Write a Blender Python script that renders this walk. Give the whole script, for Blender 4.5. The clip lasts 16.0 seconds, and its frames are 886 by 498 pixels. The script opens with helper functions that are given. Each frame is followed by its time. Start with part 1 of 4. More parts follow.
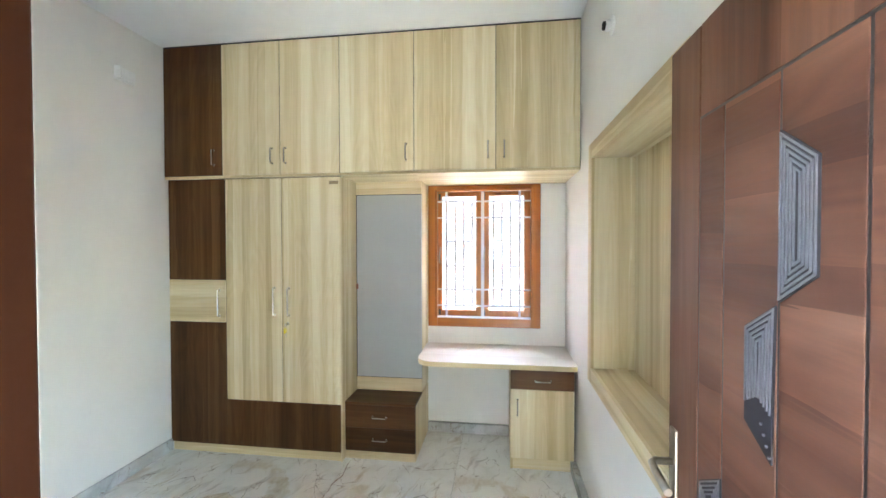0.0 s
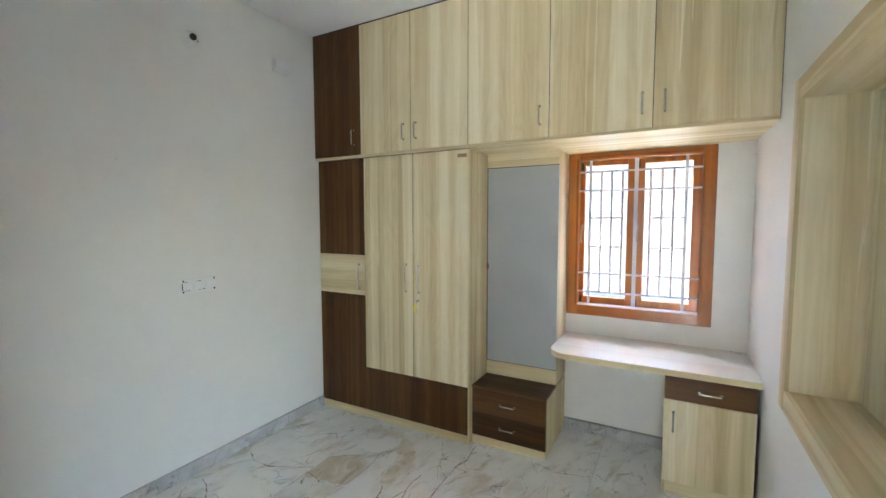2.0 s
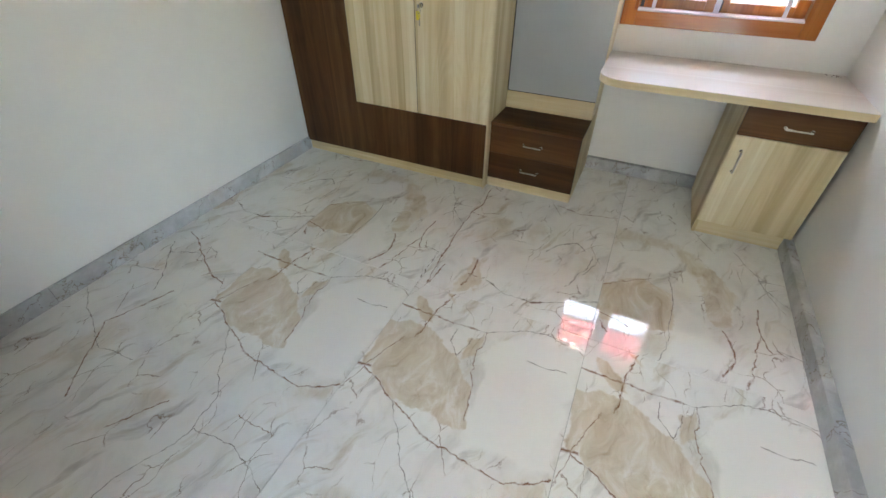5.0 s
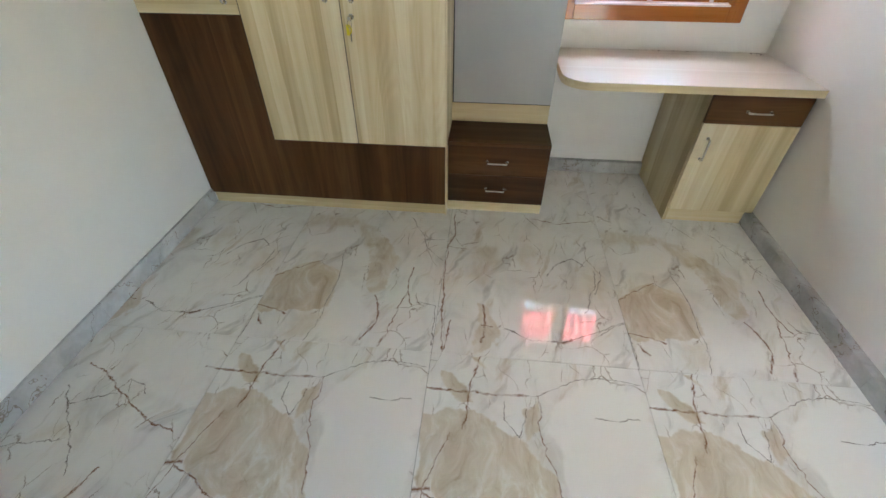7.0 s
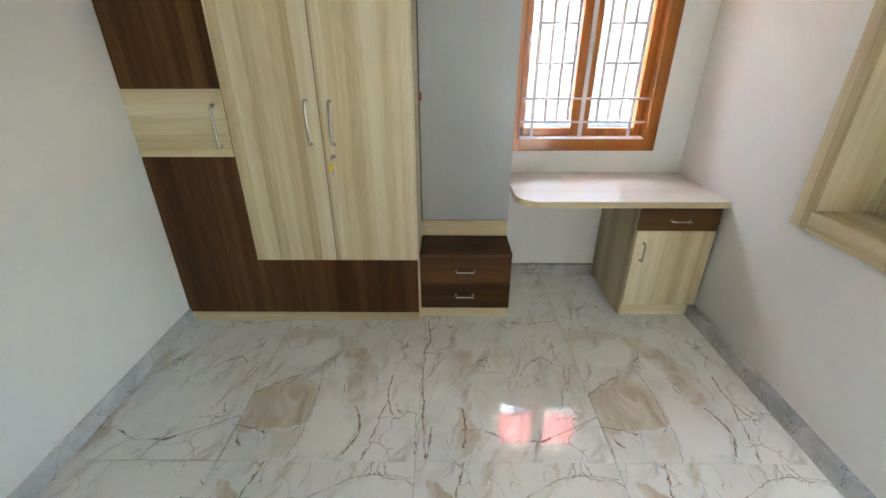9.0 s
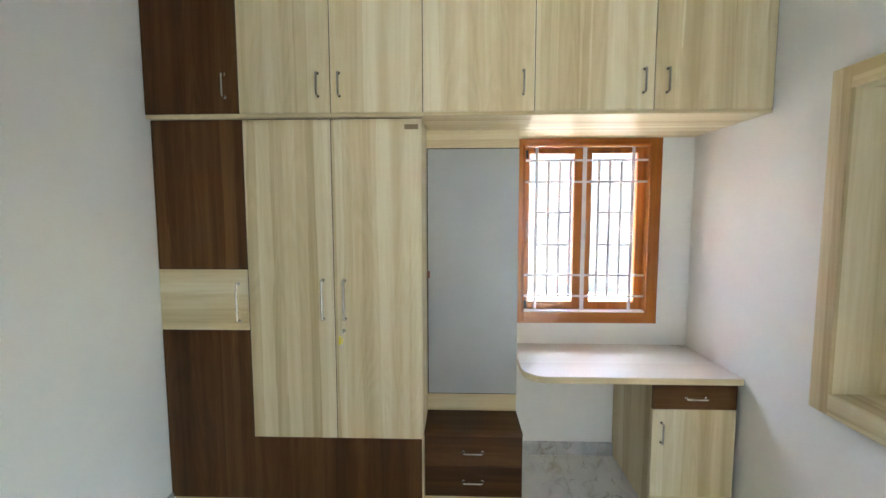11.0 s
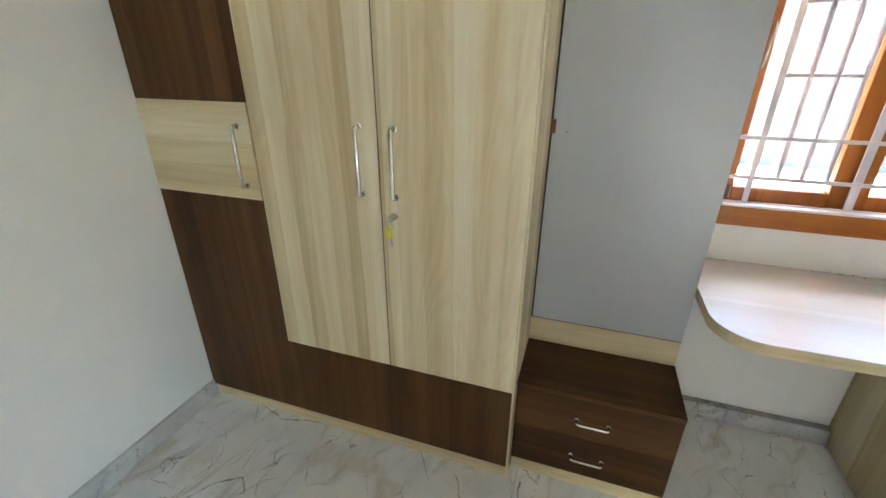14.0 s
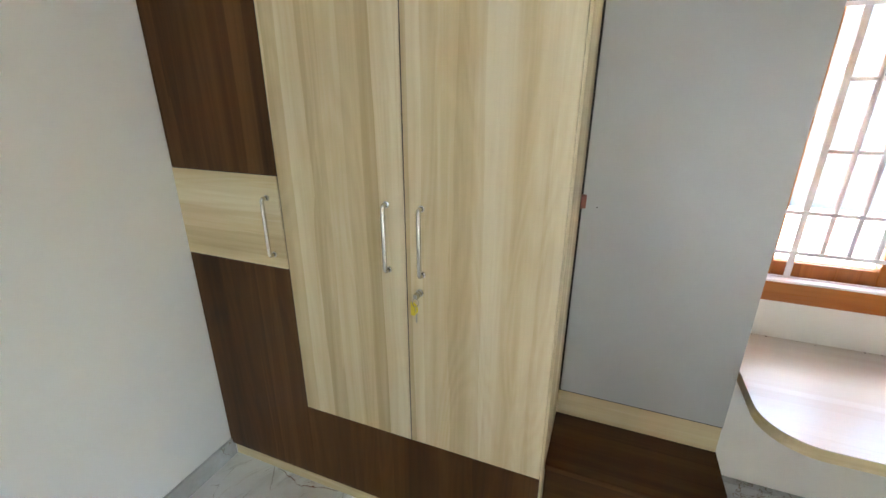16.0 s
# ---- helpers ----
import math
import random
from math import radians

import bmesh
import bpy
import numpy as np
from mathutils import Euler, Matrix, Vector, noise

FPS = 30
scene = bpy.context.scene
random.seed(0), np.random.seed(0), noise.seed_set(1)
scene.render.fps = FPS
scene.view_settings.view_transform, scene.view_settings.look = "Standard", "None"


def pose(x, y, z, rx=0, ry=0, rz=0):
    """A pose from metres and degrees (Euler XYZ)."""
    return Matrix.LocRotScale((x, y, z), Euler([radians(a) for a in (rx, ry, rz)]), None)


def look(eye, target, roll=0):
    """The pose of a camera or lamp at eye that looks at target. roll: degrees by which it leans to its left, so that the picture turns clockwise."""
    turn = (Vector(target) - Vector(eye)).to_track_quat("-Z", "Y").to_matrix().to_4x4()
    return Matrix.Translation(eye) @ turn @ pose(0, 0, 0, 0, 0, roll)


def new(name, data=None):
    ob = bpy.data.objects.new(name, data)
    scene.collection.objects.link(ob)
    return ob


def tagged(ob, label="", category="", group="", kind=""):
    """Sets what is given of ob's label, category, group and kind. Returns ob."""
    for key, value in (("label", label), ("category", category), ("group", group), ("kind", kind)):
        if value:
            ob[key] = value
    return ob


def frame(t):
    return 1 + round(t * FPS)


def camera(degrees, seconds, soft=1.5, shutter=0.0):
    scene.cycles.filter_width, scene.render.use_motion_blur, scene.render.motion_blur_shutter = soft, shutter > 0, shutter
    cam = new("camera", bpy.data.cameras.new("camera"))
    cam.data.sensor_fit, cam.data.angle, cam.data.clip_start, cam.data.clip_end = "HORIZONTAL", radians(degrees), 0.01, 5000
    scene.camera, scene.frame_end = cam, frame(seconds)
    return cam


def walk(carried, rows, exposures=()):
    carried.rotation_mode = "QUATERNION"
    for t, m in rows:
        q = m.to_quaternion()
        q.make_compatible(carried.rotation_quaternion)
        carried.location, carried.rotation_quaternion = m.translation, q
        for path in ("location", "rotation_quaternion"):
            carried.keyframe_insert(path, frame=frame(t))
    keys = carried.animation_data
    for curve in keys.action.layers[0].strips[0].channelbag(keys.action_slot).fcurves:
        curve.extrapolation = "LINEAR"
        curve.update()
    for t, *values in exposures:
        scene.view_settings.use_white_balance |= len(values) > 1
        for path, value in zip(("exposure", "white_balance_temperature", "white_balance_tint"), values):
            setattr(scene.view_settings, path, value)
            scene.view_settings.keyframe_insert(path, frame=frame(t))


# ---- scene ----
cam = camera(92.8, 16.0)
PATH = [
    (0, (2.539, -2.904, 1.604), (2.264, -0.924, 1.567), -0.1),
    (0.5, (2.528, -2.793, 1.611), (2.094, -0.841, 1.565), -0.1),
    (1, (2.573, -2.698, 1.611), (1.944, -0.8, 1.562), -0.2),
    (1.5, (2.595, -2.657, 1.608), (1.789, -0.828, 1.536), -0.1),
    (2, (2.611, -2.61, 1.595), (1.659, -0.857, 1.455), -0.1),
    (2.5, (2.583, -2.524, 1.529), (1.576, -0.841, 1.138), -0.2),
    (3, (2.539, -2.469, 1.436), (1.555, -0.884, 0.714), -0.3),
    (3.5, (2.493, -2.429, 1.387), (1.584, -0.965, 0.373), -0.2),
    (4, (2.439, -2.401, 1.394), (1.606, -1.027, 0.203), -0.3),
    (4.2, (2.4, -2.382, 1.398), (1.597, -1.026, 0.167), -0.3),
    (6.3, (1.692, -1.94, 1.367), (1.362, -0.432, 0.096), -0.0),
    (6.5, (1.641, -1.926, 1.384), (1.367, -0.42, 0.097), -0.1),
    (7, (1.574, -1.952, 1.394), (1.419, -0.428, 0.109), -0.0),
    (7.5, (1.554, -1.965, 1.398), (1.475, -0.422, 0.128), -0.1),
    (8, (1.528, -1.995, 1.427), (1.493, -0.407, 0.212), -0.1),
    (8.5, (1.54, -2.047, 1.471), (1.516, -0.357, 0.401), -0.2),
    (9, (1.548, -2.078, 1.51), (1.531, -0.283, 0.628), -0.1),
    (9.5, (1.556, -2.102, 1.542), (1.538, -0.207, 0.901), -0.1),
    (10, (1.556, -2.117, 1.587), (1.534, -0.161, 1.173), -0.1),
    (10.2, (1.554, -2.125, 1.591), (1.532, -0.152, 1.264), -0.1),
    (12.3, (1.647, -2.024, 1.623), (1.294, -0.059, 1.501), 0.1),
    (12.5, (1.654, -1.96, 1.599), (1.237, -0.009, 1.46), 0.1),
    (13, (1.601, -1.675, 1.551), (1.075, 0.229, 1.237), 0.1),
    (13.5, (1.531, -1.409, 1.498), (0.972, 0.417, 0.904), 0.2),
    (14, (1.518, -1.109, 1.435), (0.93, 0.621, 0.62), 0.2),
    (14.5, (1.492, -0.993, 1.424), (0.888, 0.654, 0.463), 0.0),
    (15, (1.453, -0.978, 1.452), (0.831, 0.649, 0.468), 0.1),
    (15.5, (1.463, -1.002, 1.506), (0.807, 0.666, 0.617), 0.1),
    (16, (1.472, -1.041, 1.56), (0.778, 0.704, 0.871), 0.1),
]
walk(cam, [(t, look(eye, target, roll)) for t, eye, target, roll in PATH], exposures=[(0, 5.55, 6050, 7), (1.5, 5.2, 6000, 7), (3.0, 5.05, 6080, 7), (4.0, 5.05, 6200, 8), (7.0, 5.05, 6450, 9), (9.0, 5.05, 6380, 8), (10.0, 5.15, 6130, 6), (12.5, 5.05, 6080, 6), (13.5, 5.0, 6200, 7), (14.5, 5.1, 6400, 9), (16.0, 5.15, 6450, 10)])

# ---- light ----
world = bpy.data.worlds.new("world")
scene.world = world
world.use_nodes = True
wn = world.node_tree
sky = wn.nodes.new("ShaderNodeTexSky")
sky.sky_type = "NISHITA"
sky.sun_disc = False
sky.sun_elevation = radians(45.4)
sky.sun_rotation = radians(272.1)
wn.links.new(sky.outputs[0], wn.nodes["Background"].inputs[0])
wn.nodes["Background"].inputs[1].default_value = 0.15

sun = new("sun", bpy.data.lights.new("sun", "SUN"))
sun.data.energy, sun.data.angle, sun.data.color = 5.0, radians(0.5), (1.0, 0.97, 0.93)
sun.matrix_world = look((-6.7, 0.25, 6.8), (0.0, 0.0, 0.0))


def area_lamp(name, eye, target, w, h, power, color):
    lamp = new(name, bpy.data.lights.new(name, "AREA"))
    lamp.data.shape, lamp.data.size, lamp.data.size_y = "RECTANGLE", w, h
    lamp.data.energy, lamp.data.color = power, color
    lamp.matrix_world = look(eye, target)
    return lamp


# added fill lamp in the unseen hall, shining through the doorway into the room
area_lamp("hall_fill_light", (4.58, -4.3, 0.95), (0.0, -4.3, 1.15), 2.0, 1.7, 1.25, (0.93, 0.97, 1.0))
# area lamp added to strengthen the open sky seen under the window's sunshade
area_lamp("window_sky_fill", (2.39, 1.85, 2.80), (2.39, -0.5, 0.6), 2.2, 1.1, 6.2, (0.78, 0.89, 1.0))

# ---- plan ----
XL, XR = 0.02, 3.053
YB, YE = 0.615, -2.556
ZC = 3.055
YW = 0.0
YLOFT = -0.042
Z_LOFT = 2.09


# ---- node helpers ----
class Mat:
    def __init__(self, name, rough=0.5, metal=0.0, spec=0.5):
        self.m = bpy.data.materials.new(name)
        self.m.use_nodes = True
        self.t = self.m.node_tree
        self.b = self.t.nodes["Principled BSDF"]
        self.b.inputs["Roughness"].default_value = rough
        self.b.inputs["Metallic"].default_value = metal
        self.b.inputs["Specular IOR Level"].default_value = spec

    def put(self, socket, value):
        if isinstance(value, bpy.types.NodeSocket):
            self.t.links.new(value, socket)
        else:
            socket.default_value = value

    def node(self, kind, *values, **settings):
        n = self.t.nodes.new(kind)
        for k, v in settings.items():
            setattr(n, k, v)
        for s, v in zip(n.inputs, values):
            if v is not None:
                self.put(s, v)
        return n

    def math(self, op, *values, clamp=False):
        return self.node("ShaderNodeMath", *values, operation=op, use_clamp=clamp).outputs[0]

    def vec(self, op, *values):
        n = self.node("ShaderNodeVectorMath", *values, operation=op)
        return n.outputs["Value"] if op in ("DOT_PRODUCT", "LENGTH", "DISTANCE") else n.outputs[0]

    def scale(self, v, f):
        n = self.t.nodes.new("ShaderNodeVectorMath")
        n.operation = "SCALE"
        self.put(n.inputs[0], v)
        self.put(n.inputs["Scale"], f)
        return n.outputs[0]

    def coords(self, jitter=0.0):
        p = self.t.nodes.new("ShaderNodeTexCoord").outputs["Object"]
        if jitter:
            r = self.t.nodes.new("ShaderNodeObjectInfo").outputs["Random"]
            p = self.vec("ADD", p, self.scale((7.3, 5.1, 3.7), self.math("MULTIPLY", r, jitter)))
        return p

    def noise(self, p, scale, detail=3.0, rough=0.5, distortion=0.0, out="Fac"):
        n = self.t.nodes.new("ShaderNodeTexNoise")
        self.put(n.inputs["Vector"], p)
        n.inputs["Scale"].default_value = scale
        n.inputs["Detail"].default_value = detail
        n.inputs["Roughness"].default_value = rough
        n.inputs["Distortion"].default_value = distortion
        return n.outputs[out]

    def ramp(self, fac, stops):
        n = self.t.nodes.new("ShaderNodeValToRGB")
        self.put(n.inputs[0], fac)
        e = n.color_ramp.elements
        while len(e) < len(stops):
            e.new(0.5)
        for s, (pos, col) in zip(e, stops):
            s.position, s.color = pos, (*col, 1)
        return n.outputs[0]

    def range(self, v, a, b, c=0.0, d=1.0, smooth=False):
        n = self.t.nodes.new("ShaderNodeMapRange")
        n.interpolation_type = "SMOOTHSTEP" if smooth else "LINEAR"
        for s, x in zip(n.inputs, (v, a, b, c, d)):
            self.put(s, x)
        return n.outputs[0]

    def mix(self, fac, a, b, blend="MIX"):
        n = self.t.nodes.new("ShaderNodeMix")
        n.data_type, n.blend_type = "RGBA", blend
        self.put(n.inputs[0], fac)
        self.put(n.inputs[6], a if isinstance(a, bpy.types.NodeSocket) else (*a, 1))
        self.put(n.inputs[7], b if isinstance(b, bpy.types.NodeSocket) else (*b, 1))
        return n.outputs[2]

    def color(self, c):
        self.put(self.b.inputs["Base Color"], c if isinstance(c, bpy.types.NodeSocket) else (*c, 1))
        return self

    def rough(self, r):
        self.put(self.b.inputs["Roughness"], r)
        return self

    def bump(self, height, strength=0.1, distance=0.002):
        n = self.t.nodes.new("ShaderNodeBump")
        n.inputs["Strength"].default_value = strength
        n.inputs["Distance"].default_value = distance
        self.put(n.inputs["Height"], height)
        self.put(self.b.inputs["Normal"], n.outputs[0])
        return self


def paint(name, col, rough=0.6, mottled=0.03):
    m = Mat(name, rough)
    p = m.coords()
    big = m.noise(p, 1.3, 3)
    dark = tuple(c * (1 - mottled * 2) for c in col)
    m.color(m.ramp(m.math("ADD", m.math("MULTIPLY", big, 0.7), m.math("MULTIPLY", m.noise(p, 9, 4), 0.3)), [(0.3, dark), (0.7, col)]))
    return m.bump(m.math("ADD", m.noise(p, 260, 2), m.math("MULTIPLY", m.noise(p, 14, 3), 1.5)), 0.12, 0.0015).m


def laminate(name, tones, along="z", rough=0.42, jitter=1.0, strips=1.0, coat=0.0):
    """Printed wood: broad strips, cathedral figure and fine pores that run along one axis."""
    m = Mat(name, rough, 0, 0.22)
    p = m.coords(jitter)
    i = "xyz".index(along)

    def run(across, length):
        s = [across] * 3
        s[i] = length
        return m.vec("MULTIPLY", p, tuple(s))

    strip = m.noise(run(11.0 * strips, 0.10), 1.0, 2, 0.5, 0.15)
    plank = m.t.nodes.new("ShaderNodeTexVoronoi")
    plank.inputs["Scale"].default_value = 1.0
    m.put(plank.inputs["Vector"], m.vec("ADD", run(15.0 * strips, 0.10), m.scale(m.noise(run(26.0, 0.9), 1.0, 3, 0.6, 0.0, "Color"), 0.5)))
    plank = m.node("ShaderNodeSeparateColor", plank.outputs["Color"]).outputs[0]
    strip = m.math("ADD", m.math("MULTIPLY", strip, 0.78), m.math("MULTIPLY", plank, 0.26))
    figure = m.noise(run(30.0 * strips, 1.1), 1.0, 4, 0.6, 1.3)
    rings = m.noise(run(5.5 * strips, 0.55), 1.0, 2, 0.45, 0.6)
    rings = m.math("ABSOLUTE", m.math("SUBTRACT", m.math("FRACT", m.math("MULTIPLY", rings, 15.0)), 0.5))
    fine = m.noise(run(190.0, 3.2), 1.0, 3, 0.6)
    f = m.math("ADD", m.math("MULTIPLY", strip, 0.52), m.math("ADD", m.math("MULTIPLY", figure, 0.12), m.math("MULTIPLY", fine, 0.08)))
    f = m.math("ADD", m.math("ADD", f, 0.12), m.math("MULTIPLY", rings, 0.07))
    lo, mid, hi = tones
    m.color(m.ramp(f, [(0.38, lo), (0.5, mid), (0.63, hi)]))
    m.rough(m.range(fine, 0.3, 0.7, rough - 0.05, rough + 0.08))
    if coat:
        m.b.inputs["Coat Weight"].default_value = coat
        m.b.inputs["Coat Roughness"].default_value = 0.12
    return m.bump(fine, 0.08, 0.0006).m


LIGHT = ((0.52, 0.405, 0.22), (0.67, 0.555, 0.335), (0.79, 0.705, 0.51))
DARK = ((0.045, 0.018, 0.005), (0.088, 0.037, 0.011), (0.145, 0.069, 0.024))
wall_white = paint("wall_white_paint", (0.86, 0.843, 0.80))
ceiling_white = paint("ceiling_white_paint", (0.86, 0.86, 0.85), 0.7)
light_wood = laminate("pale_oak_laminate", LIGHT)
light_wood_x = laminate("pale_oak_laminate_lying", LIGHT, "x")
light_wood_y = laminate("pale_oak_laminate_deep", LIGHT, "y")
desk_wood = laminate("pale_oak_worktop", ((0.58, 0.51, 0.43), (0.62, 0.56, 0.485), (0.66, 0.61, 0.54)), "x", 0.38, coat=1.0)
desk_wood.node_tree.nodes["Principled BSDF"].inputs["Coat Roughness"].default_value = 0.34
dark_wood = laminate("walnut_laminate", DARK)
dark_wood_x = laminate("walnut_laminate_lying", DARK, "x", 0.38)
teak = laminate("varnished_teak", ((0.25, 0.070, 0.008), (0.36, 0.112, 0.014), (0.47, 0.160, 0.025)), "z", 0.3, coat=0.3)
teak_x = laminate("varnished_teak_lying", ((0.25, 0.070, 0.008), (0.36, 0.112, 0.014), (0.47, 0.160, 0.025)), "x", 0.3, coat=0.3)
door_wood = laminate("red_walnut_door", ((0.045, 0.017, 0.010), (0.096, 0.039, 0.022), (0.185, 0.086, 0.050)), "y", 0.48, 1.0, 0.5)
door_stile = laminate("red_walnut_stile", ((0.045, 0.017, 0.010), (0.090, 0.037, 0.021), (0.160, 0.074, 0.043)), "z", 0.48)
frame_wood = laminate("dark_door_frame", ((0.010, 0.003, 0.0012), (0.015, 0.0045, 0.0018), (0.024, 0.008, 0.003)), "z", 0.6)
frame_wood.node_tree.nodes["Principled BSDF"].inputs["Specular IOR Level"].default_value = 0.06


def simple(name, col, rough, metal=0.0, grain=60.0, vary=0.12, spec=0.5):
    m = Mat(name, rough, metal, spec)
    n = m.noise(m.coords(), grain, 3)
    m.color(m.ramp(n, [(0.3, tuple(c * (1 - vary) for c in col)), (0.7, tuple(min(1, c * (1 + vary)) for c in col))]))
    m.rough(m.range(n, 0.3, 0.7, max(0.02, rough - 0.06), rough + 0.06))
    return m.m


chrome = simple("brushed_steel", (0.60, 0.58, 0.55), 0.22, 1.0, 6.0, 0.04)
bronze = simple("antique_brass_hardware", (0.42, 0.37, 0.30), 0.35, 1.0)
# for the door's black grooves, and for shade painted into cabinet gaps
black_groove_and_gap = simple("black_groove_and_gap", (0.022, 0.017, 0.016), 0.4)
inlay_grey = simple("grey_inlay", (0.030, 0.024, 0.025), 0.55, spec=0.15)
inlay_silver = simple("silver_inlay", (0.12, 0.112, 0.115), 0.5, spec=0.2)
film_grey = Mat("grey_mirror_film", 0.36, 0, 0.5)
film_grey.color(film_grey.ramp(film_grey.noise(film_grey.coords(), 1.7, 3), [(0.3, (0.36, 0.37, 0.365)), (0.7, (0.41, 0.42, 0.412))]))
film_grey = film_grey.bump(film_grey.noise(film_grey.coords(), 5, 2), 0.04, 0.004).m
grille_paint = simple("lilac_white_enamel", (0.80, 0.73, 0.75), 0.4, 0, 20, 0.04)
white_plastic = simple("white_plastic", (0.86, 0.86, 0.84), 0.35, 0, 20, 0.03)
black_plastic = simple("black_plastic", (0.012, 0.012, 0.012), 0.35)
# carcass colour, near black so that open gaps read as shade
shade_board = simple("dark_shadow_board", (0.03, 0.022, 0.016), 0.7)
yellow_plastic = simple("yellow_plastic", (0.78, 0.66, 0.04), 0.4, 0, 20, 0.05)
copper_plastic = simple("copper_brown_catch", (0.22, 0.075, 0.045), 0.35)
tape_brown = simple("brown_paper_label", (0.30, 0.225, 0.13), 0.7)
dust_dark = simple("dark_dust", (0.16, 0.125, 0.10), 0.9)
grout = simple("grey_grout", (0.46, 0.45, 0.42), 0.8)
glass = Mat("clear_glass", 0.0)
glass.b.inputs["Transmission Weight"].default_value = 1.0
glass.b.inputs["IOR"].default_value = 1.45
glass = glass.m


# ---- marble ----
def marble(name, veins, patches, whites, streaky=0.5):
    """Polished porcelain with a printed marble face. veins: runs of (half width, tone, points); patches: (amount, corners) of convex
    tan flakes, blurred where the amount is small; whites: the same for clear white fields. Tile metres from its near left corner."""
    m = Mat(name, 0.05, 0, 0.5)
    flat = m.vec("MULTIPLY", m.coords(), (1, 1, 0))
    w1 = m.scale(m.vec("SUBTRACT", m.noise(flat, 7.0, 3, 0.55, 0, "Color"), (0.5, 0.5, 0.5)), 0.05)
    w2 = m.scale(m.vec("SUBTRACT", m.noise(flat, 34.0, 4, 0.7, 0, "Color"), (0.5, 0.5, 0.5)), 0.024)
    p = m.vec("MULTIPLY", m.vec("ADD", flat, m.vec("ADD", w1, w2)), (1, 1, 0))
    swirl = m.scale(m.vec("SUBTRACT", m.noise(flat, 2.6, 3, 0.5, 0, "Color"), (0.5, 0.5, 0.5)), 0.26)
    ps = m.vec("ADD", flat, swirl)
    cloud = m.noise(m.vec("MULTIPLY", ps, (1.0, 0.55, 1)), 5.0, 5, 0.6, 0.6)
    col = m.ramp(cloud, [(0.30, (0.70, 0.685, 0.64)), (0.43, (0.83, 0.82, 0.78)), (0.54, (0.88, 0.872, 0.835))])
    # soft tan and grey strokes that run up the tile
    lean = m.node("ShaderNodeMapping", ps)
    lean.inputs["Rotation"].default_value = (0, 0, radians(24))
    lean = lean.outputs[0]
    stroke = m.noise(m.vec("MULTIPLY", lean, (8.5, 1.5, 1)), 1.4, 6, 0.64, 0.35)
    col = m.mix(m.range(stroke, 0.56, 0.70, 0, streaky), col, (0.52, 0.43, 0.29))
    stroke2 = m.noise(m.vec("ADD", m.vec("MULTIPLY", lean, (10.0, 1.6, 1)), (3.1, 8.7, 0)), 1.5, 5, 0.62, 0.4)
    col = m.mix(m.range(stroke2, 0.57, 0.71, 0, 0.65), col, (0.42, 0.40, 0.36))

    ragged = m.range(m.noise(m.vec("MULTIPLY", lean, (1.2, 0.9, 1)), 5.5, 4, 0.55), 0.25, 0.75, -0.03, 0.03)

    def flake(corners):
        """Signed distance to a convex outline."""
        d = None
        if sum(ax * by - bx * ay for (ax, ay), (bx, by) in zip(corners, corners[1:] + corners[:1])) < 0:
            corners = corners[::-1]
        for (ax, ay), (bx, by) in zip(corners, corners[1:] + corners[:1]):
            n = Vector((by - ay, ax - bx, 0)).normalized()
            e = m.math("SUBTRACT", m.vec("DOT_PRODUCT", p, tuple(n)), n.x * ax + n.y * ay)
            d = e if d is None else m.math("MAXIMUM", d, e)
        return m.math("ADD", d, ragged)

    web = m.t.nodes.new("ShaderNodeTexVoronoi")
    web.feature = "DISTANCE_TO_EDGE"
    web.inputs["Scale"].default_value = 6.5
    m.put(web.inputs["Vector"], m.vec("MULTIPLY", m.vec("ADD", ps, w2), (1.4, 0.6, 1)))
    thin = m.math("MULTIPLY", m.range(web.outputs["Distance"], 0.0, 0.013, 1.0, 0.0), m.range(m.noise(flat, 8, 3), 0.47, 0.57, 0, 0.85))
    col = m.mix(thin, col, (0.24, 0.16, 0.095))
    for amount, corners in whites:
        col = m.mix(m.range(flake(corners), 0.012, -0.02, 0, amount, True), col, (0.90, 0.89, 0.85))
    inner = m.noise(m.vec("MULTIPLY", ps, (8, 3.4, 1)), 1.5, 6, 0.68, 0.8)
    tan = m.ramp(inner, [(0.30, (0.45, 0.345, 0.215)), (0.41, (0.61, 0.52, 0.385)), (0.53, (0.70, 0.63, 0.51)), (0.64, (0.82, 0.79, 0.73))])
    for amount, corners in patches:
        edge = 0.005 if amount > 0.7 else 0.022
        col = m.mix(m.range(flake(corners), edge, -edge * 1.4, 0, amount, True), col, tan)
    patchy = m.range(m.noise(flat, 26, 4, 0.6), 0.36, 0.55, 0.25, 1.0)
    for tone, shade in (("brown", (0.20, 0.072, 0.016)), ("grey", (0.18, 0.15, 0.12))):
        total = None
        for width, kind, pts in veins:
            if kind != tone:
                continue
            for (ax, ay), (bx, by) in zip(pts, pts[1:]):
                ba = Vector((bx - ax, by - ay, 0))
                pa = m.vec("SUBTRACT", p, (ax, ay, 0))
                h = m.math("MULTIPLY", m.vec("DOT_PRODUCT", pa, tuple(ba / ba.length_squared)), 1.0, clamp=True)
                d = m.vec("DISTANCE", pa, m.scale(tuple(ba), h))
                v = m.range(d, width * 0.05, width * 0.82, 1.0, 0.0)
                total = v if total is None else m.math("MAXIMUM", total, v)
        if total is not None:
            col = m.mix(m.math("MULTIPLY", total, patchy), col, shade)
    m.color(col)
    m.rough(m.range(m.noise(flat, 3, 3), 0.3, 0.7, 0.0, 0.003))
    return m.m


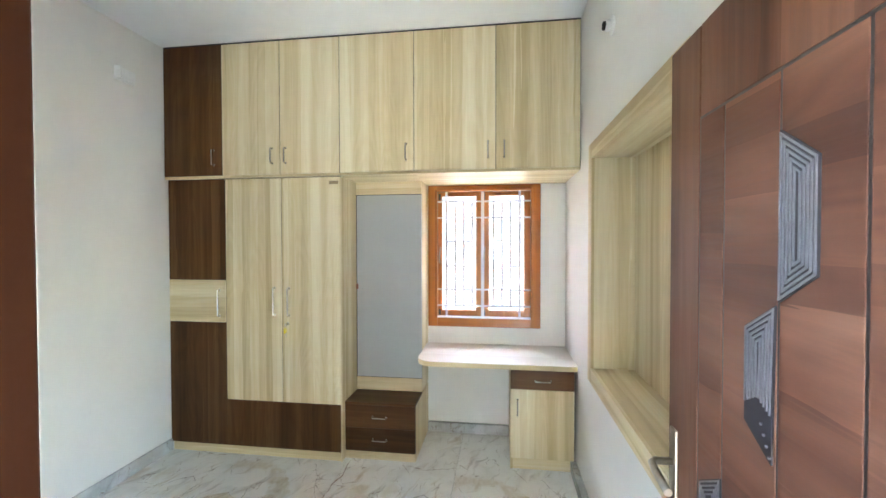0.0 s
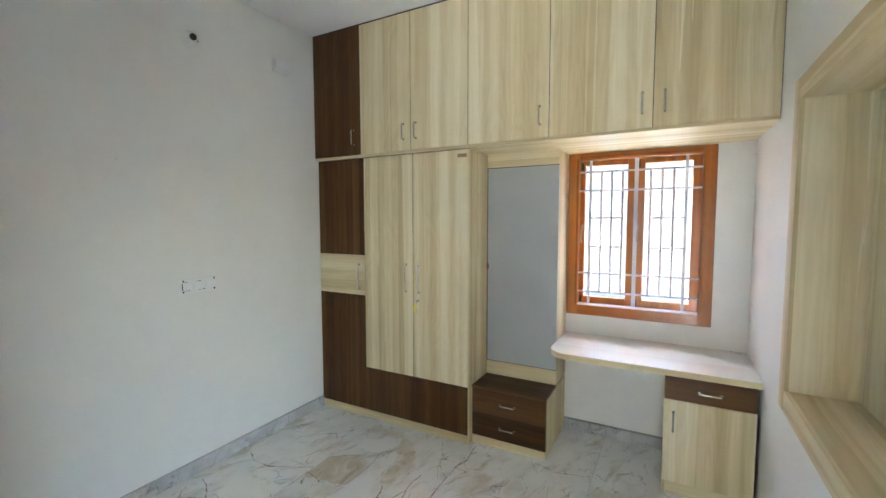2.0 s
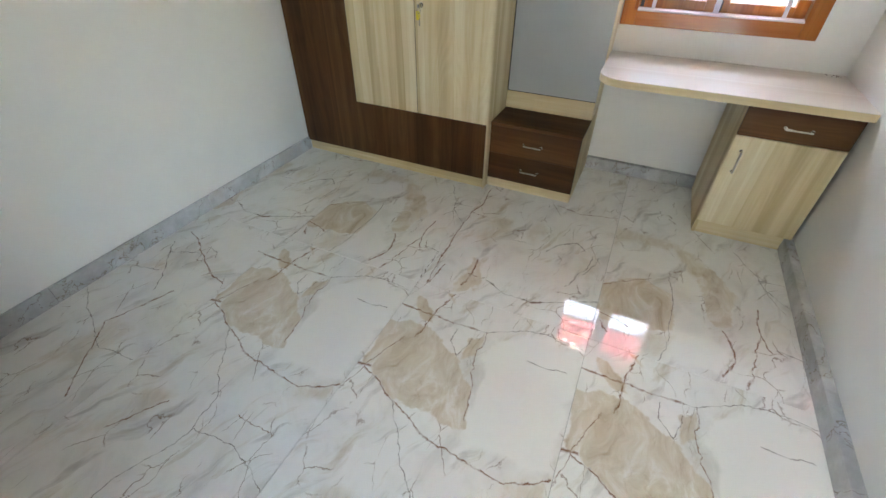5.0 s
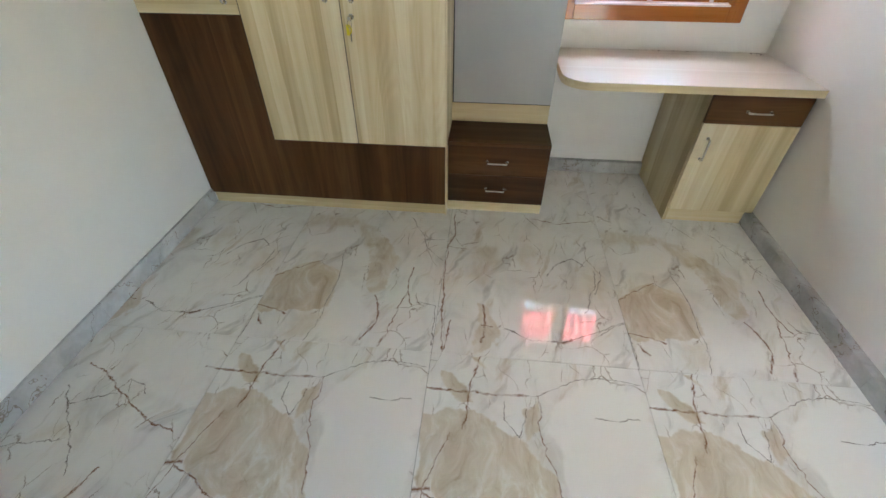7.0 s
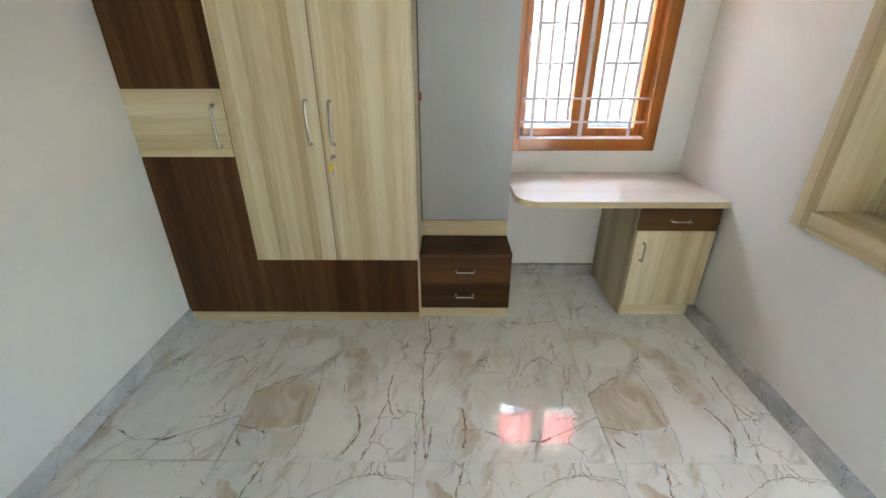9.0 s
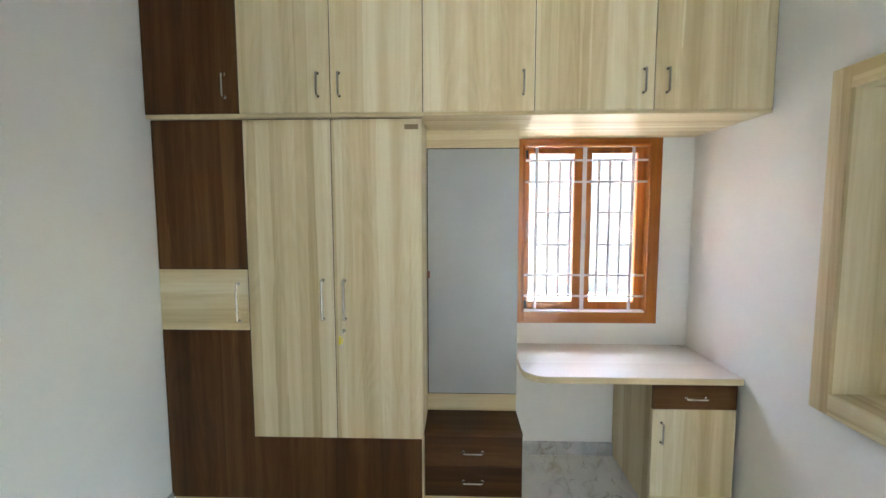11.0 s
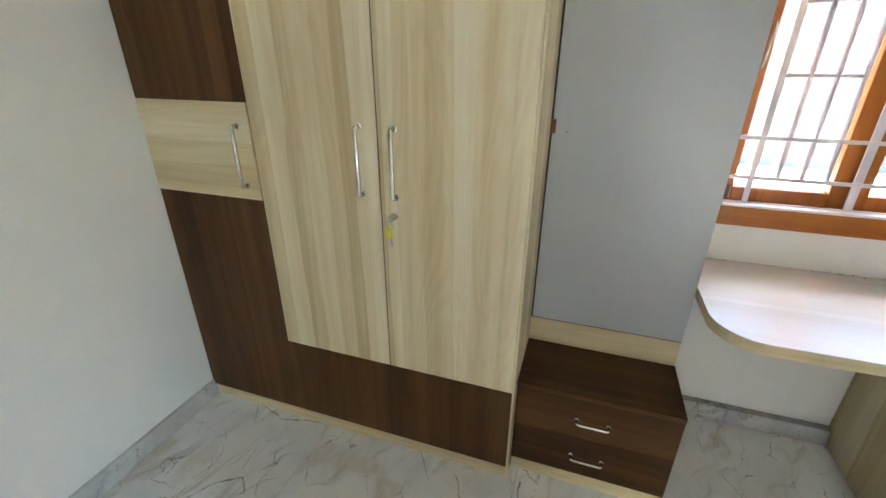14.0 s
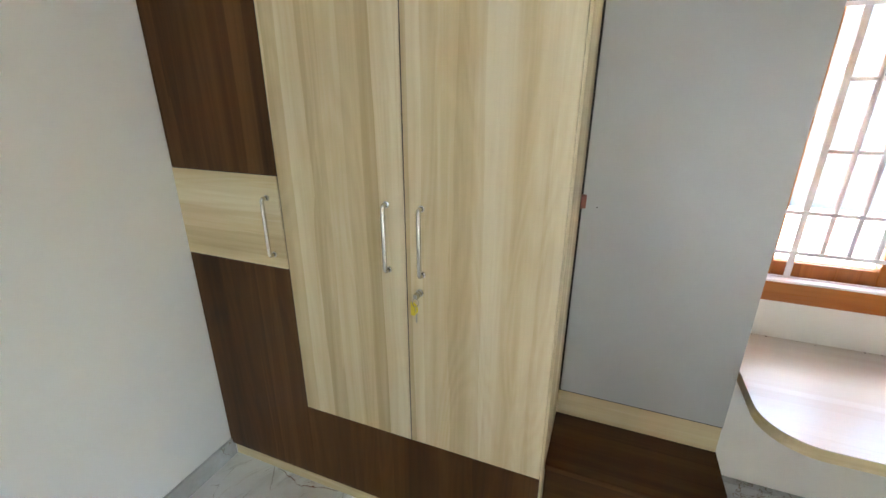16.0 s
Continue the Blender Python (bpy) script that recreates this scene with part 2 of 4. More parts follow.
FACE_A = marble("marble_face_barbed",
    [(0.006, "brown", [(0.0, 1.44), (0.15, 1.433), (0.37, 1.439)]), (0.003, "grey", [(0.37, 1.439), (0.413, 1.446), (0.50, 1.501), (0.60, 1.536), (0.667, 1.548), (0.795, 1.528)]),
     (0.005, "brown", [(0.201, 1.60), (0.176, 1.538), (0.158, 1.44), (0.153, 1.35), (0.143, 1.29)]), (0.004, "brown", [(0.096, 1.276), (0.067, 1.181), (0.042, 1.10), (0.0, 0.96)]),
     (0.009, "brown", [(0.0, 1.09), (0.058, 1.097)]), (0.004, "brown", [(0.413, 1.446), (0.41, 1.353), (0.416, 1.24), (0.449, 1.166), (0.475, 1.05)]),
     (0.003, "grey", [(0.286, 1.414), (0.281, 1.34), (0.339, 1.278), (0.365, 1.385)]), (0.003, "grey", [(0.604, 1.385), (0.666, 1.377), (0.757, 1.389)]),
     (0.008, "brown", [(0.185, 1.435), (0.225, 1.436)]), (0.008, "brown", [(0.31, 1.437), (0.35, 1.439)]),
     (0.005, "brown", [(0.04, 1.085), (0.195, 1.008), (0.424, 0.921), (0.657, 0.898), (0.80, 0.975)]),
     (0.003, "grey", [(0.20, 1.01), (0.42, 0.74), (0.45, 0.60), (0.36, 0.42), (0.30, 0.10)]), (0.003, "brown", [(0.55, 0.72), (0.69, 0.715)]),
     (0.003, "grey", [(0.45, 0.62), (0.62, 0.64), (0.80, 0.56)]), (0.004, "brown", [(0.17, 0.50), (0.28, 0.66)])],
    [(0.85, [(0.0, 1.33), (0.085, 1.375), (0.183, 1.385), (0.333, 1.266), (0.453, 1.166), (0.475, 1.03), (0.222, 1.0), (0.136, 1.045), (0.0, 1.09)]),
     (0.85, [(0.044, 1.517), (0.147, 1.439), (0.194, 1.386), (0.139, 1.38), (0.067, 1.457)]), (0.85, [(0.158, 1.595), (0.201, 1.599), (0.223, 1.528), (0.182, 1.553)]),
     (0.8, [(0.346, 1.377), (0.39, 1.394), (0.401, 1.329), (0.373, 1.304)]), (0.7, [(0.68, 0.87), (0.80, 0.89), (0.80, 0.975), (0.66, 0.90)]),
     (0.45, [(0.12, 0.46), (0.25, 0.56), (0.30, 0.70), (0.15, 0.66)])],
    [(0.97, [(0.49, 0.93), (0.79, 1.0), (0.80, 1.51), (0.64, 1.52), (0.45, 1.43), (0.43, 1.30), (0.46, 1.14)]), (0.9, [(0.21, 1.42), (0.33, 1.42), (0.33, 1.30), (0.27, 1.35)])], 0.6)
FACE_B = marble("marble_face_leaf",
    [(0.005, "brown", [(0.0, 0.174), (0.069, 0.162), (0.14, 0.135)]), (0.009, "brown", [(0.028, 0.119), (0.058, 0.076)]), (0.003, "grey", [(0.0, 0.007), (0.006, 0.10), (0.0, 0.179)]),
     (0.003, "brown", [(0.0, 0.355), (0.088, 0.434), (0.212, 0.506)]), (0.003, "grey", [(0.282, 0.544), (0.305, 0.40), (0.303, 0.147), (0.27, 0.0)]),
     (0.006, "brown", [(0.655, 0.488), (0.645, 0.327), (0.676, 0.248)]), (0.004, "brown", [(0.645, 0.327), (0.62, 0.195), (0.604, 0.076), (0.575, 0.005)]),
     (0.010, "brown", [(0.598, 0.06), (0.578, 0.012)]), (0.006, "brown", [(0.509, 0.28), (0.524, 0.256), (0.547, 0.127), (0.501, 0.038)]),
     (0.003, "grey", [(0.579, 0.897), (0.668, 0.747), (0.688, 0.649), (0.782, 0.544)]), (0.003, "grey", [(0.67, 0.70), (0.79, 0.72)]),
     (0.003, "grey", [(0.703, 0.266), (0.789, 0.251), (0.798, 0.03)])],
    [(0.9, [(0.0, 0.355), (0.088, 0.434), (0.189, 0.494), (0.302, 0.408), (0.315, 0.26), (0.303, 0.155), (0.194, 0.151), (0.058, 0.078), (0.0, 0.16)]),
     (0.55, [(0.0, 0.87), (0.332, 0.85), (0.278, 0.767), (0.0, 0.74)]), (0.68, [(0.273, 0.84), (0.376, 0.789), (0.50, 0.66), (0.42, 0.58), (0.366, 0.649)]),
     (0.72, [(0.39, 0.68), (0.48, 0.70), (0.575, 0.543), (0.509, 0.271), (0.455, 0.342)]), (0.4, [(0.194, 0.15), (0.303, 0.147), (0.279, 0.015), (0.192, 0.007)])],
    [(0.9, [(0.31, 0.03), (0.49, 0.04), (0.53, 0.15), (0.44, 0.30), (0.33, 0.40)]), (0.85, [(0.06, 0.53), (0.26, 0.56), (0.34, 0.66), (0.24, 0.74), (0.04, 0.70)]), (0.8, [(0.56, 0.30), (0.64, 0.50), (0.66, 0.72), (0.58, 0.86), (0.60, 0.50)])], 0.6)
FACE_C = marble("marble_face_streak",
    [(0.006, "brown", [(0.02, 0.947), (0.03, 0.761), (0.007, 0.65), (0.007, 0.424), (0.027, 0.16), (0.034, 0.011)]), (0.005, "brown", [(0.063, 0.171), (0.053, 0.085), (0.037, 0.004)]),
     (0.009, "brown", [(0.196, 0.277), (0.205, 0.178), (0.196, 0.07)]), (0.005, "brown", [(0.187, 0.152), (0.239, 0.154)]), (0.004, "brown", [(0.01, 0.66), (0.10, 0.66)]),
     (0.005, "grey", [(0.498, 0.484), (0.547, 0.571), (0.625, 0.633), (0.687, 0.575)]), (0.003, "grey", [(0.75, 0.54), (0.709, 0.382)]), (0.004, "brown", [(0.442, 0.948), (0.582, 0.908), (0.80, 0.968)]),
     (0.003, "grey", [(0.654, 0.131), (0.722, 0.183), (0.80, 0.222)]), (0.004, "grey", [(0.292, 0.151), (0.401, 0.099), (0.488, 0.097), (0.567, 0.108), (0.671, 0.166), (0.80, 0.23)]),
     (0.010, "brown", [(0.53, 0.10), (0.567, 0.110)]), (0.003, "grey", [(0.30, 0.52), (0.42, 0.52)]), (0.003, "grey", [(0.639, 0.28), (0.707, 0.416), (0.723, 0.539)])],
    [(0.5, [(0.132, 0.674), (0.265, 0.688), (0.28, 0.555), (0.199, 0.405), (0.128, 0.456)]), (0.72, [(0.169, 0.292), (0.215, 0.261), (0.266, 0.107), (0.254, 0.047), (0.175, 0.011)]),
     (0.4, [(0.35, 0.60), (0.42, 0.52), (0.46, 0.66), (0.40, 0.76)]), (0.35, [(0.66, 0.40), (0.74, 0.33), (0.78, 0.52), (0.70, 0.62)])],
    [(0.6, [(0.28, 0.16), (0.60, 0.16), (0.62, 0.40), (0.34, 0.42)]), (0.6, [(0.20, 0.95), (0.60, 1.0), (0.78, 1.3), (0.30, 1.4)])], 0.8)
FACE_D = marble("marble_face_chain",
    [(0.005, "brown", [(0.286, 1.415), (0.398, 1.373), (0.463, 1.324), (0.56, 1.267), (0.691, 1.205), (0.766, 1.183)]), (0.004, "grey", [(0.478, 1.304), (0.412, 1.28), (0.338, 1.246)]),
     (0.004, "grey", [(0.274, 1.315), (0.355, 1.219), (0.427, 1.14), (0.48, 1.086), (0.514, 1.022)]), (0.003, "grey", [(0.421, 1.127), (0.359, 1.109), (0.22, 1.09)]),
     (0.005, "brown", [(0.741, 1.44), (0.80, 1.433)]), (0.003, "grey", [(0.50, 1.36), (0.56, 1.34), (0.59, 1.31)]),
     (0.005, "brown", [(0.60, 1.05), (0.50, 0.80), (0.72, 0.50)]), (0.003, "grey", [(0.20, 0.90), (0.60, 0.70), (0.80, 0.72)])],
    [(0.55, [(0.376, 1.185), (0.411, 1.138), (0.275, 1.088), (0.19, 1.07), (0.335, 1.156)]), (0.4, [(0.45, 0.55), (0.62, 0.60), (0.66, 0.82), (0.52, 0.84)])],
    [(0.8, [(0.50, 1.36), (0.78, 1.25), (0.80, 1.58), (0.40, 1.58)]), (0.7, [(0.50, 1.02), (0.80, 1.0), (0.80, 1.14), (0.56, 1.22), (0.46, 1.16)])], 0.45)


def stone_strip(name):
    m = Mat(name, 0.16, 0, 0.5)
    p = m.vec("ADD", m.coords(), m.scale(m.vec("SUBTRACT", m.noise(m.coords(), 4.0, 4, 0.6, 0, "Color"), (0.5, 0.5, 0.5)), 0.35))
    col = m.ramp(m.noise(p, 4.5, 5, 0.6), [(0.32, (0.40, 0.395, 0.38)), (0.5, (0.52, 0.52, 0.51)), (0.64, (0.63, 0.63, 0.62))])
    line = m.math("ABSOLUTE", m.math("SUBTRACT", m.noise(p, 3.1, 4, 0.6), 0.5))
    col = m.mix(m.range(line, 0.0, 0.007, 0.75, 0.0), col, (0.20, 0.13, 0.08))
    col = m.mix(m.range(m.noise(p, 2.3, 3), 0.58, 0.7, 0, 0.5), col, (0.40, 0.33, 0.24))
    return m.color(col).m


skirt_stone = stone_strip("marble_skirting")


# ---- mesh helpers ----
def add_box(bm, x0, x1, y0, y1, z0, z1, bevel=0.0):
    vs = [bm.verts.new((x, y, z)) for x in (x0, x1) for y in (y0, y1) for z in (z0, z1)]
    faces = [bm.faces.new([vs[i] for i in f]) for f in ((0, 1, 3, 2), (4, 6, 7, 5), (0, 4, 5, 1), (2, 3, 7, 6), (0, 2, 6, 4), (1, 5, 7, 3))]
    if bevel:
        edges = {e for f in faces for e in f.edges}
        bmesh.ops.bevel(bm, geom=list(edges), offset=bevel, segments=2, affect="EDGES", profile=0.6)
    return bm


def boxes(*items, bevel=0.0):
    bm = bmesh.new()
    for b in items:
        add_box(bm, *b, bevel=bevel)
    return bm


def tube(points, radius, sides=10):
    """A round bar along a path."""
    bm = bmesh.new()
    pts = [Vector(p) for p in points]
    rings, side = [], None
    for i, p in enumerate(pts):
        d = (pts[min(i + 1, len(pts) - 1)] - pts[max(i - 1, 0)]).normalized()
        if side is None:
            side = d.orthogonal().normalized()
        side = (side - d * side.dot(d)).normalized()
        up = d.cross(side)
        rings.append([bm.verts.new(p + radius * (side * math.cos(a) + up * math.sin(a))) for a in (2 * math.pi * k / sides for k in range(sides))])
    for a, b in zip(rings, rings[1:]):
        for k in range(sides):
            f = bm.faces.new((a[k], a[(k + 1) % sides], b[(k + 1) % sides], b[k]))
            f.smooth = True
    bm.faces.new(rings[0][::-1])
    bm.faces.new(rings[-1])
    return bm


def lathe(profile, sides=24):
    """Turned round the z axis: profile of (radius, z)."""
    bm = bmesh.new()
    rings = [[bm.verts.new((r * math.cos(a), r * math.sin(a), z)) for a in (2 * math.pi * k / sides for k in range(sides))] for r, z in profile]
    for a, b in zip(rings, rings[1:]):
        for k in range(sides):
            bm.faces.new((a[k], a[(k + 1) % sides], b[(k + 1) % sides], b[k]))
    bm.faces.new(rings[0][::-1])
    bm.faces.new(rings[-1])
    return bm


def prism(outline, z0, z1, bevel=0.0):
    bm = bmesh.new()
    lo = [bm.verts.new((x, y, z0)) for x, y in outline]
    hi = [bm.verts.new((x, y, z1)) for x, y in outline]
    bm.faces.new(lo[::-1])
    bm.faces.new(hi)
    n = len(outline)
    for i in range(n):
        bm.faces.new((lo[i], lo[(i + 1) % n], hi[(i + 1) % n], hi[i]))
    if bevel:
        bmesh.ops.bevel(bm, geom=[e for e in bm.edges if abs(e.verts[0].co.z - e.verts[1].co.z) < 1e-6], offset=bevel, segments=2, affect="EDGES", profile=0.6)
    return bm


def moved(bm, m):
    bm.transform(m)
    return bm


def mesh_of(name, bm, material):
    bmesh.ops.recalc_face_normals(bm, faces=bm.faces)
    me = bpy.data.meshes.new(name)
    bm.to_mesh(me)
    bm.free()
    me.materials.append(material)
    return me


def part(name, bm, material, parent=None, label=""):
    ob = new(name, mesh_of(name, bm, material))
    if parent:
        ob.parent = parent
        if not parent.parent:
            ob.matrix_parent_inverse = parent.matrix_basis.inverted()
    return tagged(ob, label)


def thing(name, base, label, category, group="", kind=""):
    ob = new(name)
    ob.empty_display_size = 0.1
    ob.location = base
    return tagged(ob, label, category, group, kind)


def structure(name, bm, material, label, category):
    return tagged(part(name, bm, material), label, category, kind="structure")


def bow_handle(name, parent, a, b, out=0.030, radius=0.0068, label="brushed steel bow handle", feet=True):
    """A bow handle between two points of a front that faces -y."""
    a, b = Vector(a), Vector(b)
    d = (b - a).normalized()
    n = Vector((0, -1, 0))
    r = 0.009
    pts = [a, a + n * (out - r)]
    for k in range(1, 5):
        t = k / 4 * math.pi / 2
        pts.append(a + n * (out - r + r * math.sin(t)) + d * (r - r * math.cos(t)))
    for k in range(0, 5):
        t = k / 4 * math.pi / 2
        pts.append(b + n * (out - r + r * math.cos(t)) - d * (r - r * math.sin(t)))
    pts.append(b)
    bm = tube(pts, radius)
    if feet:
        for q in (a, b):
            c = lathe([(radius * 1.5, 0.0), (radius * 1.5, 0.003), (radius * 1.1, 0.0045)], 12)
            c.transform(Matrix.Translation(q) @ Matrix.Rotation(radians(90), 4, "X"))
            me = bpy.data.meshes.new("foot")
            c.to_mesh(me)
            c.free()
            bm.from_mesh(me)
    return part(name, bm, chrome, parent, label)


# ---- room shell ----
T = 0.15
structure("wall_left", boxes((XL - T, XL, YE - 0.144, YB + 0.23, 0, ZC)), wall_white, "off-white painted plaster wall with a marble skirting", "wall")

NY0, NY1, NZ0, NZ1 = -1.605, -0.455, 0.888, 2.065
structure("wall_right", boxes((XR, XR + 0.26, YE - 0.144, NY0 - 0.02, 0, ZC), (XR, XR + 0.26, NY1 + 0.02, YB + 0.23, 0, ZC),
    (XR, XR + 0.26, NY0 - 0.02, NY1 + 0.02, 0, NZ0 - 0.02), (XR, XR + 0.26, NY0 - 0.02, NY1 + 0.02, NZ1 + 0.02, ZC)), wall_white,
    "off-white painted plaster wall with a framed recess", "wall")
WX0, WX1, WZ0, WZ1 = 1.925, 2.853, 0.888, 2.07
structure("wall_back", boxes((XL, WX0, YB, YB + 0.23, 0, ZC), (WX1, XR, YB, YB + 0.23, 0, ZC), (WX0, WX1, YB, YB + 0.23, 0, WZ0), (WX0, WX1, YB, YB + 0.23, WZ1, ZC)),
    wall_white, "off-white painted wall around the window", "wall")
DX0, DX1, DZ = 2.10, 2.955, 2.075
structure("wall_entry", boxes((XL, DX0 - 0.004, YE - 0.144, YE, 0, ZC), (DX1 + 0.004, XR, YE - 0.144, YE, 0, ZC), (DX0 - 0.004, DX1 + 0.004, YE - 0.144, YE, DZ + 0.004, ZC)),
    wall_white, "off-white painted wall around the doorway", "wall")
structure("ceiling", boxes((XL - T, XR + 0.26, YE - 0.144, YB + 0.23, ZC, ZC + 0.15)), ceiling_white, "plain white painted ceiling", "ceiling")

# unseen hall behind the doorway; its side openings are added to let light in
HX0, HX1, HY0, HY1 = 1.0, 4.6, -5.9, YE - 0.144
# high opening added so the sun strikes the hall floor and bounces in
structure("wall_hall_west", boxes((HX0 - T, HX0, HY0 - T, -5.35, 0, ZC), (HX0 - T, HX0, -3.25, HY1, 0, ZC), (HX0 - T, HX0, -5.35, -3.25, 0, 1.8), (HX0 - T, HX0, -5.35, -3.25, 2.95, ZC)),
    wall_white, "off-white painted hall wall with an added high opening for sun bounce", "wall")
structure("wall_hall_south", boxes((HX0, HX1, HY0 - T, HY0, 0, ZC)), wall_white, "off-white painted hall wall", "wall")
# opening added around the fill lamp
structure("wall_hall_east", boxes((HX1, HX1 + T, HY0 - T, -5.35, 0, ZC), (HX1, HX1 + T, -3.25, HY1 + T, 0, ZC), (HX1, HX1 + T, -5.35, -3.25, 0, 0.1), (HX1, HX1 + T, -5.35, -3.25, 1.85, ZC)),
    wall_white, "off-white painted hall wall with an added opening for the fill lamp", "wall")
structure("wall_hall_north", boxes((XR + 0.26, HX1, HY1, HY1 + T, 0, ZC)), wall_white, "off-white painted hall wall", "wall")
structure("ceiling_hall", boxes((HX0 - T, HX1 + T, HY0 - T, HY1, ZC, ZC + 0.15)), ceiling_white, "plain white painted hall ceiling", "ceiling")


# ---- door frame and leaf ----
frame_ob = thing("door_1", (2.53, YE - 0.06, 0), "dark brown polished wooden door frame in the doorway", "door frame", kind="structure")
part("jamb", boxes((DX0 - 0.03, DX0 + 0.012, YE - 0.15, YE - 0.012, 0, DZ), bevel=0.003), frame_wood, frame_ob)
part("jamb", boxes((DX1 - 0.005, DX1 + 0.03, YE - 0.15, YE - 0.012, 0, DZ), bevel=0.003), frame_wood, frame_ob)
part("head", boxes((DX0 - 0.03, DX1 + 0.03, YE - 0.15, YE - 0.012, DZ - 0.04, DZ + 0.01), bevel=0.003), frame_wood, frame_ob)

FX = 2.95          # face of the open leaf
LY0, LY1, LZ = -2.575, -1.80, 2.055
leaf = thing("panel_door", (FX + 0.02, LY0, 0), "open red-walnut flush door with black grooves and carved inlays", "door")
part("slab", boxes((FX + 0.004, FX + 0.036, LY0, LY1, 0.008, LZ), bevel=0.002), door_stile, leaf)
G = [LY1 - 0.152, LY1 - 0.25, LY1 - 0.41, LY1 - 0.565]          # upright grooves, from the free edge
ZT = 1.86
ZB = 0.10
g = 0.003
part("stile", boxes((FX, FX + 0.006, G[0] + g, LY1 - 0.001, 0.01, LZ - 0.002), bevel=0.0015), door_stile, leaf)
part("stile", boxes((FX, FX + 0.006, LY0 + 0.001, G[3] - g - 0.12, 0.01, LZ - 0.002), bevel=0.0015), door_stile, leaf)
part("rail", boxes((FX, FX + 0.006, G[3] - 0.12, G[0] - g, ZT + g, LZ - 0.002), bevel=0.0015), door_stile, leaf)
part("rail", boxes((FX, FX + 0.006, G[3] - 0.12, G[0] - g, 0.01, ZB - g), bevel=0.0015), door_stile, leaf)
for a, b in ((G[0], G[1]), (G[1], G[2]), (G[2], G[3]), (G[3], G[3] - 0.12 + g)):
    part("panel", boxes((FX, FX + 0.006, b + g, a - g, ZB + g, ZT - g), bevel=0.0015), door_wood, leaf)
for yy in G:
    part("groove", boxes((FX + 0.0015, FX + 0.005, yy - g, yy + g, ZB, ZT)), black_groove_and_gap, leaf)
part("groove", boxes((FX + 0.0015, FX + 0.005, G[3] - 0.12, G[0] + g, ZT - g, ZT + g)), black_groove_and_gap, leaf)


def on_door(corners, depth):
    """A raised plate with an outline in (y, z) on the leaf's face."""
    bm = prism(corners, 0.0, depth)
    bm.transform(Matrix(((0, 0, -1, FX), (1, 0, 0, 0), (0, 1, 0, 0), (0, 0, 0, 1))))
    return bm


def inset(corners, d):
    """The convex outline drawn in by d."""
    c = Vector((sum(y for y, z in corners), sum(z for y, z in corners))) / len(corners)
    lines = []
    for a, b in zip(corners, corners[1:] + corners[:1]):
        a, b = Vector(a), Vector(b)
        n = Vector((a.y - b.y, b.x - a.x)).normalized()
        if (c - a).dot(n) < 0:
            n = -n
        lines.append((a + n * d, b - a))
    out = []
    for k in range(len(corners)):
        (p, u), (q, v) = lines[k - 1], lines[k]
        f = ((q.x - p.x) * v.y - (q.y - p.y) * v.x) / (u.x * v.y - u.y * v.x)
        out.append(tuple(p + u * f))
    return out


def inlay(corners, rings, pitch, open_side=None, cut=0.0):
    """A carved inlay filled with nested silver lines; open_side: the edge left without lines, which end cut metres above it."""
    base = part("inlay", on_door(corners, 0.003), inlay_grey, leaf, "dark grey carved inlay with nested silver lines")
    for k in range(rings):
        a, b = inset(corners, 0.002 + k * pitch), inset(corners, 0.0052 + k * pitch)
        bm = bmesh.new()
        for i in range(len(corners)):
            j = (i + 1) % len(corners)
            if open_side is not None and i in open_side:
                continue
            quad = [a[i], a[j], b[j], b[i]]
            if open_side is not None and cut:
                quad = [(y, max(z, cut + 0.004 * k)) for y, z in quad]
            lo = [bm.verts.new((FX - 0.0029, y, z)) for y, z in quad]
            hi = [bm.verts.new((FX - 0.0052, y, z)) for y, z in quad]
            bm.faces.new(hi)
            for m in range(4):
                bm.faces.new((lo[m], lo[(m + 1) % 4], hi[(m + 1) % 4], hi[m]))
        part("line", bm, inlay_silver, base)
    return base


ya = G[2]
inlay([(ya - 0.004, 1.768), (ya - 0.083, 1.717), (ya - 0.083, 1.557), (ya - 0.004, 1.511)], 5, 0.0075)
inlay([(ya + 0.002, 1.506), (ya + 0.081, 1.461), (ya + 0.081, 1.302), (ya + 0.008, 1.259)], 5, 0.0075, (2,), 1.335)
inlay([(G[1] - 0.002, 1.155), (G[0] - 0.018, 1.107), (G[0] - 0.018, 0.95), (G[1] - 0.002, 0.91)], 4, 0.0075)
for k in range(4):
    rivet = lathe([(0.0026, 0), (0.0026, 0.002), (0.0014, 0.003)], 10)
    rivet.transform(Matrix.Translation((FX - 0.0030, ya + 0.032 - 0.0072 * k, 1.314 - 0.0148 * k)) @ Matrix.Rotation(radians(-90), 4, "Y"))
    part("stud", rivet, inlay_silver, leaf)
lock = part("handle_plate", boxes((FX - 0.006, FX + 0.001, LY1 - 0.055, LY1 - 0.018, 0.93, 1.155), bevel=0.003), bronze, leaf, "antique brass handle plate")
part("lever", tube([(FX, LY1 - 0.036, 1.075), (FX - 0.045, LY1 - 0.036, 1.075), (FX - 0.054, LY1 - 0.045, 1.074), (FX - 0.056, LY1 - 0.07, 1.07), (FX - 0.056, LY1 - 0.15, 1.062)], 0.009, 12), bronze, lock, "antique brass lever")
part("lock_edge", boxes((FX + 0.012, FX + 0.028, LY1 - 0.001, LY1 + 0.0015, 0.95, 1.13), bevel=0.0005), bronze, leaf)
for zz in (0.25, 1.05, 1.85):
    part("hinge", tube([(FX + 0.002, LY0 - 0.006, zz - 0.05), (FX + 0.002, LY0 - 0.006, zz + 0.05)], 0.006), bronze, leaf)

